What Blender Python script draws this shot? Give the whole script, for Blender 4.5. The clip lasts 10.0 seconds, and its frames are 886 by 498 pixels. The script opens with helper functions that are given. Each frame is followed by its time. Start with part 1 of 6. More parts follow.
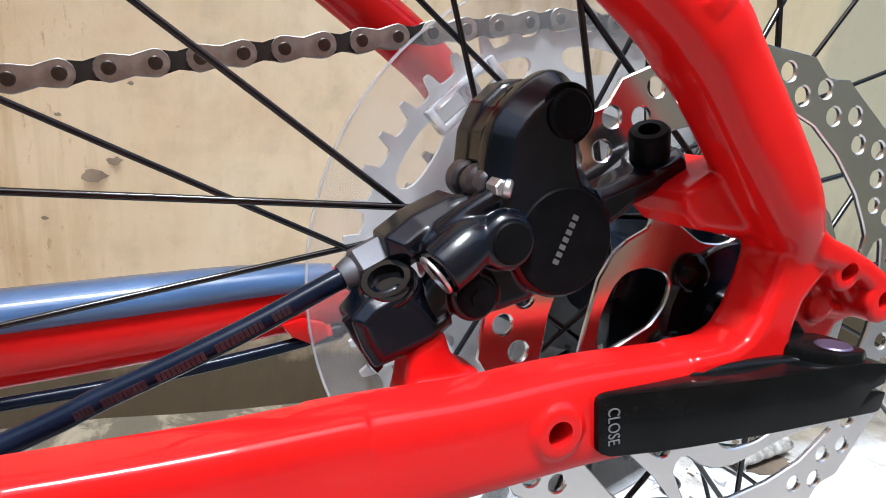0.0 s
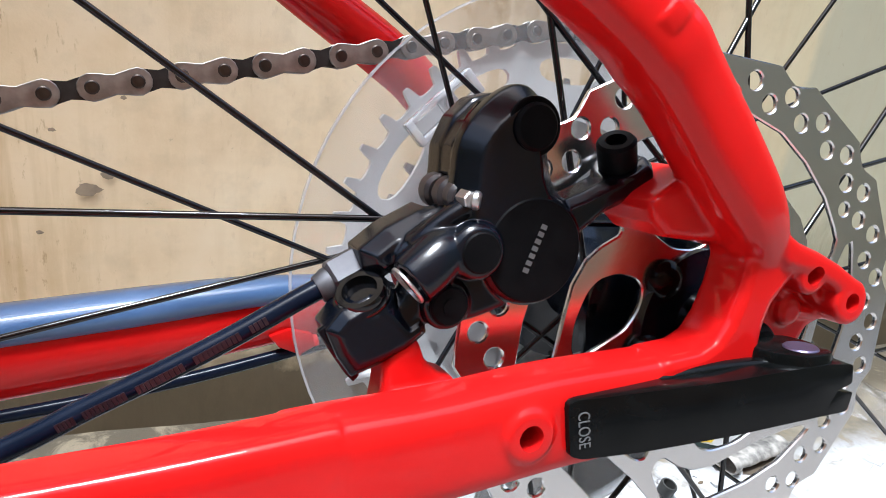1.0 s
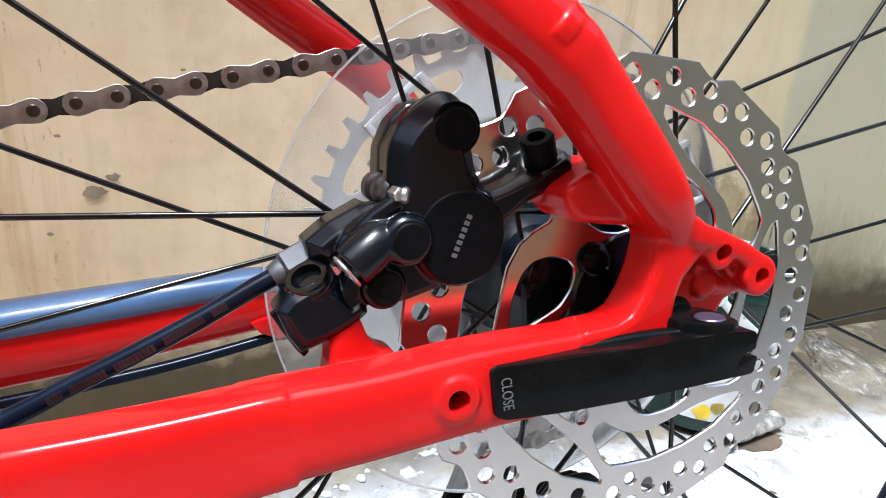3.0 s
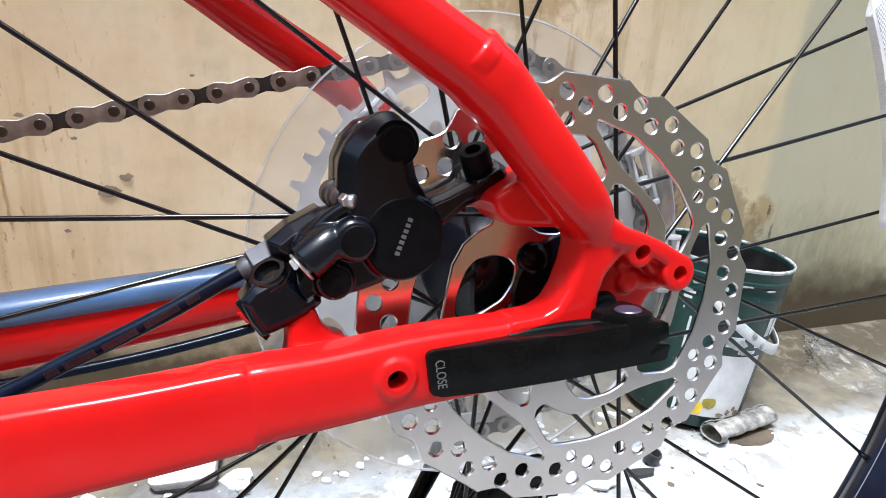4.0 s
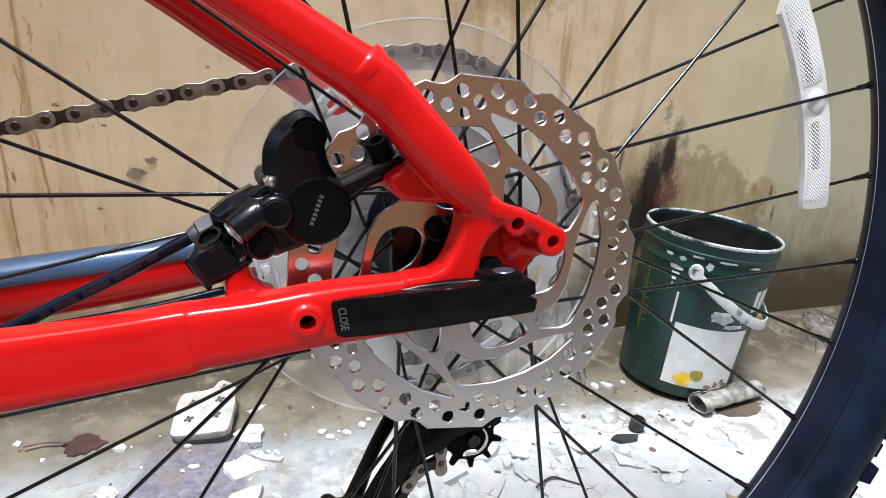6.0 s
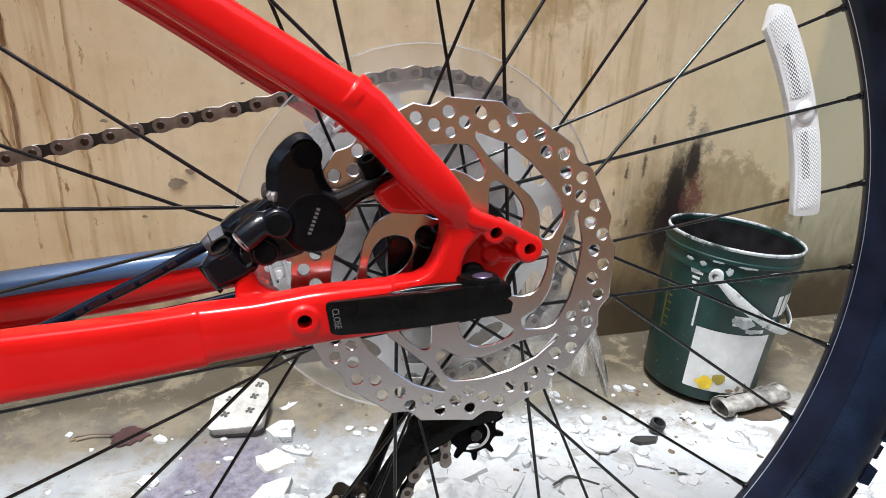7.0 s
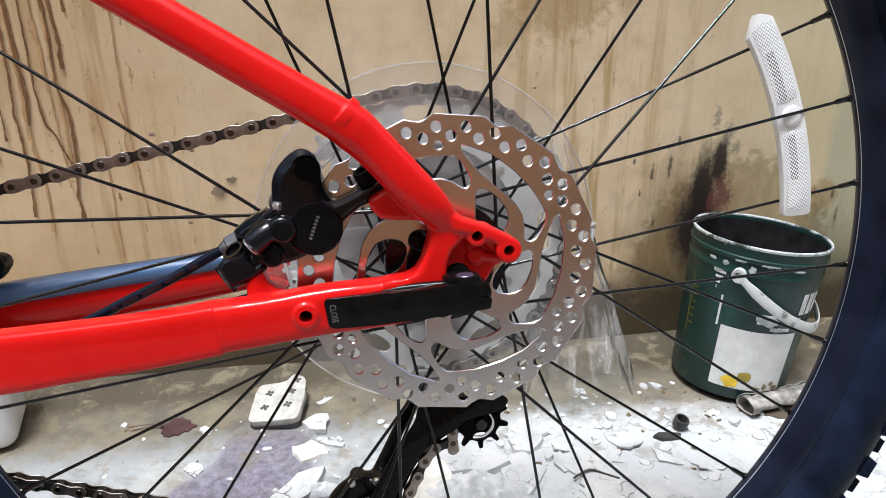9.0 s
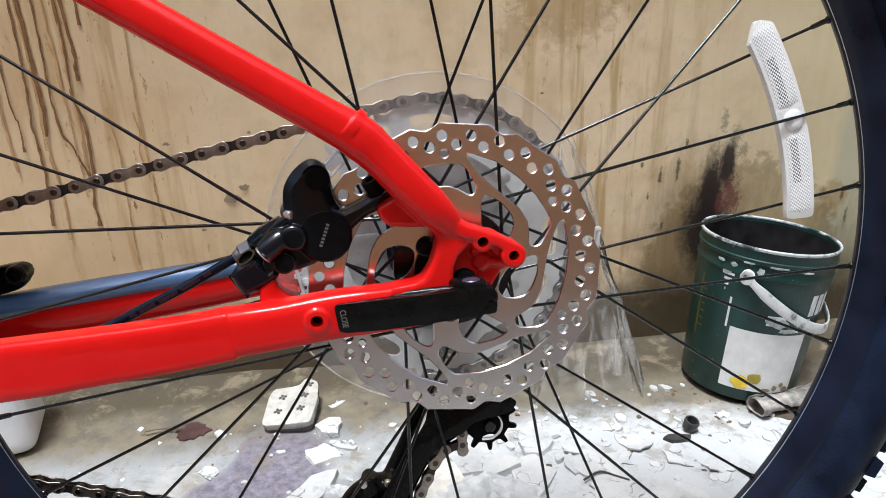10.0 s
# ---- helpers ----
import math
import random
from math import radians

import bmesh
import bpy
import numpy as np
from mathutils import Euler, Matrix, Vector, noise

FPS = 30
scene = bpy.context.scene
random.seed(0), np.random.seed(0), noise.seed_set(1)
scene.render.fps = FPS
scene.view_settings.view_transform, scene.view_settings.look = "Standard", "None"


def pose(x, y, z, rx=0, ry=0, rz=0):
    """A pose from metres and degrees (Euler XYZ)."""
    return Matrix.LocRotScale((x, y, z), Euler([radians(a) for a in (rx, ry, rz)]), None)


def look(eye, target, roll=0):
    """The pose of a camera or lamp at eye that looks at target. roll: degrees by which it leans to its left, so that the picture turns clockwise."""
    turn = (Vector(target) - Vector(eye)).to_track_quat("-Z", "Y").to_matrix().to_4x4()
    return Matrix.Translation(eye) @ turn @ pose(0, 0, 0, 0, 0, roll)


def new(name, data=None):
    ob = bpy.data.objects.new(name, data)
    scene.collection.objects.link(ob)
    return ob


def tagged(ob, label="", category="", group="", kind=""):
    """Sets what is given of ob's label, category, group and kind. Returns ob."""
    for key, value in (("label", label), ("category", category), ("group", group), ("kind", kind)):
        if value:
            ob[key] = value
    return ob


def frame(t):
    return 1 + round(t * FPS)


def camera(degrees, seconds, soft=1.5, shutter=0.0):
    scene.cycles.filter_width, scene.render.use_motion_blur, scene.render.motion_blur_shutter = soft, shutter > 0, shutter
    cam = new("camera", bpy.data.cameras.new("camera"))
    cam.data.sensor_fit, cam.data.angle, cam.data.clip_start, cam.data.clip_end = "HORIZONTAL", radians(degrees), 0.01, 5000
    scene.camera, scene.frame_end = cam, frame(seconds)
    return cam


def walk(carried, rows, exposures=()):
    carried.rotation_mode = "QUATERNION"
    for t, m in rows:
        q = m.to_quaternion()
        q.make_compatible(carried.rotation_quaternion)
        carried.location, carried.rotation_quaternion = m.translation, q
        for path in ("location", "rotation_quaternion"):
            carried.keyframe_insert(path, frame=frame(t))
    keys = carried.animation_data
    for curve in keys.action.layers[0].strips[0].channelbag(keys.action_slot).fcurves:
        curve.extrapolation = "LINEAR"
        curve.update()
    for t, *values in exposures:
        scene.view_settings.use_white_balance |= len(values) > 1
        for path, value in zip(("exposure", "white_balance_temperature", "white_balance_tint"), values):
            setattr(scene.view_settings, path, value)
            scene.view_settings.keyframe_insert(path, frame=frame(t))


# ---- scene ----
cam = camera(65.87, 10.0, 0.9)
PATH = [
    (0, (-0.15891, -0.11853, 0.43150), (0.25044, 0.72684, 0.08831), 8.042),
    (0.5, (-0.15629, -0.12051, 0.43312), (0.25645, 0.72478, 0.09382), 7.469),
    (1, (-0.15485, -0.12448, 0.43455), (0.25497, 0.72450, 0.10096), 7.112),
    (1.5, (-0.15318, -0.12927, 0.43536), (0.25372, 0.72174, 0.10335), 6.670),
    (2, (-0.15195, -0.13567, 0.43654), (0.25279, 0.71331, 0.09680), 6.207),
    (2.5, (-0.14975, -0.14126, 0.43885), (0.25109, 0.70705, 0.09288), 5.611),
    (4, (-0.13397, -0.18221, 0.45550), (0.22866, 0.67884, 0.09899), 4.639),
    (4.5, (-0.13045, -0.20023, 0.45974), (0.22878, 0.65969, 0.09712), 5.526),
    (5, (-0.12258, -0.21658, 0.46471), (0.21760, 0.64496, 0.08784), 4.375),
    (5.5, (-0.11195, -0.23015, 0.46855), (0.20931, 0.63533, 0.08419), 3.706),
    (7, (-0.08491, -0.27773, 0.48744), (0.15001, 0.61516, 0.10330), 1.846),
    (7.5, (-0.07678, -0.28875, 0.49335), (0.12521, 0.61370, 0.11286), 0.221),
    (8, (-0.07026, -0.30014, 0.49817), (0.11430, 0.60762, 0.12146), 0.033),
    (8.5, (-0.06512, -0.30951, 0.50101), (0.10508, 0.60063, 0.12329), -0.206),
    (9, (-0.06116, -0.31377, 0.50082), (0.09900, 0.59587, 0.11755), -0.519),
    (9.5, (-0.05968, -0.31761, 0.50136), (0.09520, 0.59319, 0.11867), -0.712),
    (10, (-0.06002, -0.32198, 0.50527), (0.08395, 0.59252, 0.12718), -1.426),
]
walk(cam, [(t, look(eye, target, roll)) for t, eye, target, roll in PATH], [(0.0, 1.48, 6000, 10), (2.5, 1.46, 6000, 10), (4.0, 1.43, 6000, 10), (5.5, 1.17, 6200, 10), (7.5, 1.08, 6400, 10), (10.0, 1.00, 6400, 10)])

# ---------------- light ----------------
world = bpy.data.worlds.new("sky")
scene.world = world
world.use_nodes = True
wn = world.node_tree
sky = wn.nodes.new("ShaderNodeTexSky")
sky.sky_type = "NISHITA"
sky.sun_disc = False
sky.sun_elevation = radians(79)
sky.sun_rotation = radians(-138)
sky.air_density = 1.2
sky.dust_density = 4.0
sky.ozone_density = 1.0
bg = wn.nodes["Background"]
bg.inputs["Strength"].default_value = 0.115
wn.links.new(sky.outputs["Color"], bg.inputs["Color"])

sun_data = bpy.data.lights.new("sun", "SUN")
sun_data.energy = 2.5
sun_data.angle = radians(13)
sun_data.color = (0.90, 0.96, 1.0)
sun = new("sun", sun_data)
sun.matrix_world = look((-0.45, -0.50, 3.6), (0, 0, 0))


# ---------------- materials ----------------
def node_mat(name):
    m = bpy.data.materials.new(name)
    m.use_nodes = True
    nt = m.node_tree
    return m, nt, nt.nodes["Principled BSDF"]


def rgba(c):
    return (c[0], c[1], c[2], 1.0)


def noise_node(nt, vec, scale, detail=4.0, rough=0.55, distortion=0.0):
    n = nt.nodes.new("ShaderNodeTexNoise")
    n.inputs["Scale"].default_value = scale
    n.inputs["Detail"].default_value = detail
    n.inputs["Roughness"].default_value = rough
    n.inputs["Distortion"].default_value = distortion
    nt.links.new(vec, n.inputs["Vector"])
    return n.outputs["Fac"]


def ramp(nt, fac, stops):
    r = nt.nodes.new("ShaderNodeValToRGB")
    els = r.color_ramp.elements
    els[0].position, els[0].color = stops[0][0], rgba(stops[0][1])
    els[1].position, els[1].color = stops[-1][0], rgba(stops[-1][1])
    for p, c in stops[1:-1]:
        e = els.new(p)
        e.color = rgba(c)
    nt.links.new(fac, r.inputs["Fac"])
    return r.outputs["Color"]


def mix(nt, fac, a, b, kind="MIX"):
    n = nt.nodes.new("ShaderNodeMix")
    n.data_type, n.blend_type = "RGBA", kind
    for sock, val in ((n.inputs[0], fac), (n.inputs[6], a), (n.inputs[7], b)):
        if isinstance(val, (int, float)):
            sock.default_value = val
        elif isinstance(val, tuple):
            sock.default_value = rgba(val)
        else:
            nt.links.new(val, sock)
    return n.outputs[2]


def calc(nt, op, a, b=0.5, c=0.0, clamp=False):
    n = nt.nodes.new("ShaderNodeMath")
    n.operation, n.use_clamp = op, clamp
    for sock, val in zip(n.inputs, (a, b, c)):
        if isinstance(val, (int, float)):
            sock.default_value = val
        else:
            nt.links.new(val, sock)
    return n.outputs[0]


def bump(nt, bsdf, height, strength, distance):
    b = nt.nodes.new("ShaderNodeBump")
    b.inputs["Strength"].default_value = strength
    b.inputs["Distance"].default_value = distance
    nt.links.new(height, b.inputs["Height"])
    nt.links.new(b.outputs["Normal"], bsdf.inputs["Normal"])


def coords(nt, out="Object"):
    return nt.nodes.new("ShaderNodeTexCoord").outputs[out]


def surface(name, color, rough, metal=0.0, coat=0.0, vary=0.12, scale=60.0, grain=900.0,
            bump_h=0.0, rough_vary=0.15, dust=0.0, spec=0.5):
    """A plain surface with variation at two scales, fine relief and a little dust."""
    m, nt, b = node_mat(name)
    co = coords(nt)
    big, fine = noise_node(nt, co, scale), noise_node(nt, co, grain, 2.0)
    dark = tuple(c * (1 - vary) for c in color)
    light = tuple(min(1.0, c * (1 + vary) + 0.002) for c in color)
    col = ramp(nt, big, [(0.3, dark), (0.7, light)])
    if dust:
        speck = ramp(nt, noise_node(nt, co, grain * 0.8, 3.0, 0.7), [(0.62, (0, 0, 0)), (0.78, (1, 1, 1))])
        col = mix(nt, calc(nt, "MULTIPLY", speck, dust), col, (0.45, 0.43, 0.4))
    nt.links.new(col, b.inputs["Base Color"])
    r = calc(nt, "MULTIPLY_ADD", big, rough_vary, rough - rough_vary / 2, True)
    nt.links.new(r, b.inputs["Roughness"])
    b.inputs["Metallic"].default_value = metal
    b.inputs["Coat Weight"].default_value = coat
    b.inputs["Coat Roughness"].default_value = 0.025
    b.inputs["Specular IOR Level"].default_value = spec
    if bump_h:
        bump(nt, b, fine, 0.6, bump_h)
    return m


RED = surface("red_paint", (0.60, 0.0065, 0.0060), 0.5, coat=0.6, vary=0.04, scale=35, bump_h=0.00002, rough_vary=0.1, dust=0.006, spec=0.02)
BLACK_CAST = surface("black_cast_metal", (0.0010, 0.0024, 0.0055), 0.22, vary=0.3, scale=120, grain=2500, bump_h=0.00003, dust=0.006, spec=0.42, coat=0.0, rough_vary=0.06)
BLACK_MATT = surface("black_matt_cap", (0.0035, 0.0035, 0.004), 0.5, vary=0.2, scale=150, grain=3000, bump_h=0.00003, dust=0.008, spec=0.06)
BLACK_GLOSS = surface("black_anodised", (0.0028, 0.0032, 0.0032), 0.19, coat=0.03, vary=0.25, scale=90, dust=0.002, spec=0.13, rough_vary=0.06)
BLACK_STEEL = surface("black_steel", (0.002, 0.002, 0.0025), 0.13, vary=0.3, scale=200, dust=0.002, spec=0.35, coat=0.35, rough_vary=0.05)
RUBBER = surface("tyre_rubber", (0.0036, 0.0078, 0.020), 0.46, vary=0.5, scale=40, grain=420, bump_h=0.0006, dust=0.010, spec=0.12)
RIM_BLACK = surface("rim_black", (0.0035, 0.0075, 0.020), 0.30, vary=0.4, scale=40, dust=0.01, spec=0.25, coat=0.25)
HOSE = surface("hose_black", (0.003, 0.0065, 0.016), 0.24, vary=0.2, scale=80, dust=0.006, coat=0.06, spec=0.12)
# the chainstay guard has an even blue base colour
GUARD = surface("guard_blue_plastic", (0.065, 0.145, 0.30), 0.35, vary=0.15, scale=30, coat=0.8, spec=0.5)
STEEL = surface("cog_steel", (0.72, 0.72, 0.72), 0.42, metal=0.3, vary=0.12, scale=90, bump_h=0.00003, rough_vary=0.25)
NUT_STEEL = surface("grey_nut_steel", (0.15, 0.15, 0.16), 0.6, metal=1.0, vary=0.2, scale=200, rough_vary=0.2)
BRIGHT = surface("bright_steel", (0.64, 0.63, 0.62), 0.40, metal=1.0, vary=0.12, scale=200, rough_vary=0.2)
STEEL_DARK = surface("oily_sprocket_steel", (0.52, 0.515, 0.52), 0.34, metal=0.85, vary=0.35, scale=60, rough_vary=0.25)
CHAIN_OUT = surface("chain_outer_plate", (0.34, 0.31, 0.28), 0.42, metal=1.0, vary=0.3, scale=180, rough_vary=0.25)
CHAIN_IN = surface("chain_inner_plate", (0.045, 0.042, 0.04), 0.4, metal=0.8, vary=0.3, scale=180)
PIN_DARK = surface("chain_pin", (0.10, 0.085, 0.075), 0.35, metal=1.0, vary=0.2, scale=300)
PIN_CAP = surface("pivot_pin_grey", (0.12, 0.10, 0.16), 0.35, metal=0.7, vary=0.15, scale=300)
PRINT_GREY = surface("printed_grey", (0.115, 0.115, 0.115), 0.5, vary=0.1)
PRINT_RED = surface("faded_red_print", (0.016, 0.008, 0.011), 0.4, vary=0.2, scale=300)
WHITE_PLASTIC = surface("white_plastic", (0.78, 0.79, 0.80), 0.35, vary=0.06, scale=30, dust=0.1)
PURPLE_RUBBER = surface("dark_rubber", (0.06, 0.052, 0.052), 0.35)


def rotor_material():
    """Brushed stainless steel with fine turning marks round the axle."""
    m, nt, b = node_mat("rotor_steel")
    co = coords(nt)
    sep = nt.nodes.new("ShaderNodeSeparateXYZ")
    nt.links.new(co, sep.inputs[0])
    r = calc(nt, "SQRT", calc(nt, "ADD", calc(nt, "MULTIPLY", sep.outputs[0], sep.outputs[0]), calc(nt, "MULTIPLY", sep.outputs[2], sep.outputs[2])))
    comb = nt.nodes.new("ShaderNodeCombineXYZ")
    nt.links.new(r, comb.inputs[0])
    rings = noise_node(nt, comb.outputs[0], 2200, 2.0)
    big = noise_node(nt, co, 45)
    nt.links.new(ramp(nt, big, [(0.3, (0.76, 0.74, 0.72)), (0.7, (0.86, 0.84, 0.82))]), b.inputs["Base Color"])
    nt.links.new(calc(nt, "MULTIPLY_ADD", rings, 0.10, 0.17), b.inputs["Roughness"])
    b.inputs["Metallic"].default_value = 1.0
    b.inputs["Anisotropic"].default_value = 0.2
    return m


ROTOR = rotor_material()


def clear_plastic(name, haze, tint=(0.9, 0.9, 0.92), rough=0.08, wave=0.0, fibres=0.0, creased=0.0, gloss=1.45, clear=0.97):
    """Thin clear plastic: mostly let through, with gloss and a little milky haze."""
    m, nt, b = node_mat(name)
    out = nt.nodes["Material Output"]
    tr = nt.nodes.new("ShaderNodeBsdfTransparent")
    tr.inputs[0].default_value = (clear, clear, clear, 1)
    b.inputs["Base Color"].default_value = rgba(tint)
    b.inputs["Roughness"].default_value = rough
    mx = nt.nodes.new("ShaderNodeMixShader")
    co = coords(nt)
    n = noise_node(nt, co, 40, 4.0, 0.6, fibres)
    veil = calc(nt, "MULTIPLY_ADD", n, haze, haze * 0.5, True)
    if creased:
        # milky only along the upright creases
        mp = nt.nodes.new("ShaderNodeMapping")
        mp.inputs["Scale"].default_value = (1.0, 1.0, 0.16)
        mp.inputs["Rotation"].default_value = (0, radians(14), 0)
        nt.links.new(co, mp.inputs[0])
        crease = ramp(nt, noise_node(nt, mp.outputs[0], 62, 5, 0.65, 0.7), [(0.50, (0, 0, 0)), (0.74, (1, 1, 1))])
        veil = calc(nt, "MULTIPLY_ADD", crease, haze, creased, True)
    nt.links.new(veil, mx.inputs[0])
    nt.links.new(tr.outputs[0], mx.inputs[1])
    nt.links.new(b.outputs[0], mx.inputs[2])
    gl = nt.nodes.new("ShaderNodeBsdfGlossy")
    gl.inputs["Roughness"].default_value = rough
    fr = nt.nodes.new("ShaderNodeFresnel")
    fr.inputs[0].default_value = gloss
    mg = nt.nodes.new("ShaderNodeMixShader")
    nt.links.new(calc(nt, "MULTIPLY", fr.outputs[0], 1.2, clamp=True), mg.inputs[0])
    nt.links.new(mx.outputs[0], mg.inputs[1])
    nt.links.new(gl.outputs[0], mg.inputs[2])
    nt.links.new(mg.outputs[0], out.inputs[0])
    if wave:
        bm_ = nt.nodes.new("ShaderNodeBump")
        bm_.inputs["Distance"].default_value = wave
        nt.links.new(noise_node(nt, co, 90, 4), bm_.inputs["Height"])
        nt.links.new(bm_.outputs[0], gl.inputs["Normal"])
        nt.links.new(bm_.outputs[0], b.inputs["Normal"])
    return m


DISC_PLASTIC = clear_plastic("clear_disc_plastic", 0.065)
DISC_RIM = clear_plastic("clear_disc_edge", 0.38)
CLIP_PLASTIC = clear_plastic("clear_clip_plastic", 0.36, (0.95, 0.95, 0.97))
BAG_PLASTIC = clear_plastic("clear_bag_film", 0.34, (0.98, 0.98, 0.98), 0.15, 0.003, 1.0, 0.03, 1.13, 0.995)


# ---------------- mesh helpers ----------------
MM = 0.001


def finish(bm, material, name, mm=True, angle=38):
    if mm:
        bmesh.ops.scale(bm, vec=(MM, MM, MM), verts=bm.verts)
    bmesh.ops.recalc_face_normals(bm, faces=bm.faces)
    me = bpy.data.meshes.new(name)
    bm.to_mesh(me)
    bm.free()
    me.shade_smooth()
    me.set_sharp_from_angle(angle=radians(angle))
    me.materials.append(material)
    return me


def part(name, bm, material, parent, label="", mm=True, angle=38):
    """Links a bmesh as one mesh object under a thing or a part."""
    me = bm if isinstance(bm, bpy.types.Mesh) else finish(bm, material, name, mm, angle)
    ob = new(name, me)
    ob.parent = parent
    if label:
        ob["label"] = label
    return ob


def thing(name, bm, material, label, category, group="", kind="", mm=False, angle=38):
    ob = new(name, finish(bm, material, name, mm, angle) if bm is not None else None)
    return tagged(ob, label, category, group, kind)


def join(*bms):
    """Several bmeshes made one."""
    base = bms[0]
    for other in bms[1:]:
        me = bpy.data.meshes.new("tmp")
        other.to_mesh(me)
        other.free()
        base.from_mesh(me)
        bpy.data.meshes.remove(me)
    return base


def plate(outline, y0, y1, holes=(), bevel=0.0, segs=2):
    """A flat piece: an outline in x and z, from y0 to y1, with holes through it."""
    bm = bmesh.new()
    edges = []
    for loop in (outline, *holes):
        vs = [bm.verts.new((x, y0, z)) for x, z in loop]
        edges += [bm.edges.new((vs[i], vs[(i + 1) % len(vs)])) for i in range(len(vs))]
    if holes:
        bmesh.ops.triangle_fill(bm, use_beauty=True, use_dissolve=False, edges=edges)
    else:
        bm.faces.new(bm.verts)
    faces = list(bm.faces)
    ext = bmesh.ops.extrude_face_region(bm, geom=faces, use_keep_orig=True)
    vs = [v for v in ext["geom"] if isinstance(v, bmesh.types.BMVert)]
    bmesh.ops.translate(bm, verts=vs, vec=(0, y1 - y0, 0))
    bmesh.ops.recalc_face_normals(bm, faces=bm.faces)
    if bevel:
        sharp = [e for e in bm.edges if len(e.link_faces) == 2 and e.calc_face_angle(0) > 0.7]
        bmesh.ops.bevel(bm, geom=sharp, offset=bevel, segments=segs, profile=0.5, affect="EDGES", clamp_overlap=True)
    return bm


def inset(outline, d):
    """The outline moved inwards by d."""
    n = len(outline)
    area = sum(outline[i - 1][0] * outline[i][1] - outline[i][0] * outline[i - 1][1] for i in range(n))
    sg = 1.0 if area > 0 else -1.0
    out = []
    for i in range(n):
        p, a, b = Vector(outline[i]), Vector(outline[i - 1]), Vector(outline[(i + 1) % n])
        e0, e1 = (p - a).normalized(), (b - p).normalized()
        m = Vector((-e0.y - e1.y, e0.x + e1.x)) * sg
        m = m.normalized() if m.length > 1e-6 else Vector((-e0.y, e0.x)) * sg
        k = max(0.55, m.dot(Vector((-e0.y, e0.x)) * sg))
        q = p + m * (d / k)
        out.append((q.x, q.y))
    return out


def chamfered(outline, front, back, c, drop=None):
    """A casting's slab: its front face (the smaller y) stands on a broad eased chamfer of width c."""
    drop = c * 0.8 if drop is None else drop
    layers = [(back, 0.6), (back - 0.6, 0.0), (front + drop, 0.0), (front + drop * 0.06, c * 0.94), (front, c * 1.12)]
    bm = bmesh.new()
    loops = [[bm.verts.new((x, y, z)) for x, z in inset(outline, d)] for y, d in layers]
    n = len(outline)
    for l0, l1 in zip(loops, loops[1:]):
        for k in range(n):
            bm.faces.new((l0[k], l0[(k + 1) % n], l1[(k + 1) % n], l1[k]))
    bm.faces.new(loops[0])
    bm.faces.new(loops[-1])
    return bm


def circle(cx, cz, r, n=16, a0=0.0):
    return [(cx + r * math.cos(a0 + 2 * math.pi * i / n), cz + r * math.sin(a0 + 2 * math.pi * i / n)) for i in range(n)]


def polar(pts, turn=0.0):
    return [(r * math.cos(radians(a + turn)), r * math.sin(radians(a + turn))) for r, a in pts]


def rounded(pts, per=4, keep=0.35):
    """A closed outline with its corners cut round."""
    out = []
    n = len(pts)
    for i in range(n):
        p, a, b = Vector(pts[i]), Vector(pts[i - 1]), Vector(pts[(i + 1) % n])
        s, e = p.lerp(a, keep), p.lerp(b, keep)
        for k in range(per + 1):
            u = k / per
            q = s * (1 - u) ** 2 + p * (2 * u * (1 - u)) + e * u * u
            out.append((q.x, q.y))
    return out


def spline(pts, per=6):
    """Points along a smooth line through the given ones (tuples of any length)."""
    P = [np.array(p, float) for p in pts]
    P = [2 * P[0] - P[1]] + P + [2 * P[-1] - P[-2]]
    out = []
    for i in range(1, len(P) - 2):
        for k in range(per):
            u = k / per
            a, b, c, d = P[i - 1:i + 3]
            out.append(0.5 * (2 * b + (c - a) * u + (2 * a - 5 * b + 4 * c - d) * u * u + (3 * b - a - 3 * c + d) * u ** 3))
    out.append(P[-2])
    return out


def tube(rows, segs=20, per=6, up=(0, 1, 0), smooth=True, cap=True, box=1.0):
    """A swept tube. Rows: x, y, z, half width along 'up', half width across. A box below 1 flattens its sides."""

    def bent(f):
        return math.copysign(abs(f) ** box, f)

    pts = spline(rows, per) if smooth and len(rows) > 2 else [np.array(r, float) for r in rows]
    bm = bmesh.new()
    rings = []
    for i, p in enumerate(pts):
        a, b = pts[max(i - 1, 0)][:3], pts[min(i + 1, len(pts) - 1)][:3]
        d = Vector(b - a).normalized()
        u = Vector(up)
        u = (u - d * u.dot(d)).normalized()
        v = d.cross(u)
        c = Vector(p[:3])
        rings.append([bm.verts.new(c + u * (p[3] * bent(math.cos(2 * math.pi * k / segs))) + v * (p[4] * bent(math.sin(2 * math.pi * k / segs)))) for k in range(segs)])
    for r0, r1 in zip(rings, rings[1:]):
        for k in range(segs):
            bm.faces.new((r0[k], r0[(k + 1) % segs], r1[(k + 1) % segs], r1[k]))
    if cap:
        bm.faces.new(rings[0][::-1])
        bm.faces.new(rings[-1])
    return bm


def rod(p0, p1, r, segs=16, r1=None, bevel=0.0):
    """A round bar from p0 to p1, its end edges eased."""
    p0, p1 = Vector(p0), Vector(p1)
    d = p1 - p0
    ln = d.length
    r1 = r if r1 is None else r1
    prof = [(0, r), (ln, r1)] if not bevel else [(0, r - bevel), (bevel, r), (ln - bevel, r1), (ln, r1 - bevel)]
    return lathe(prof, p0, d, segs)


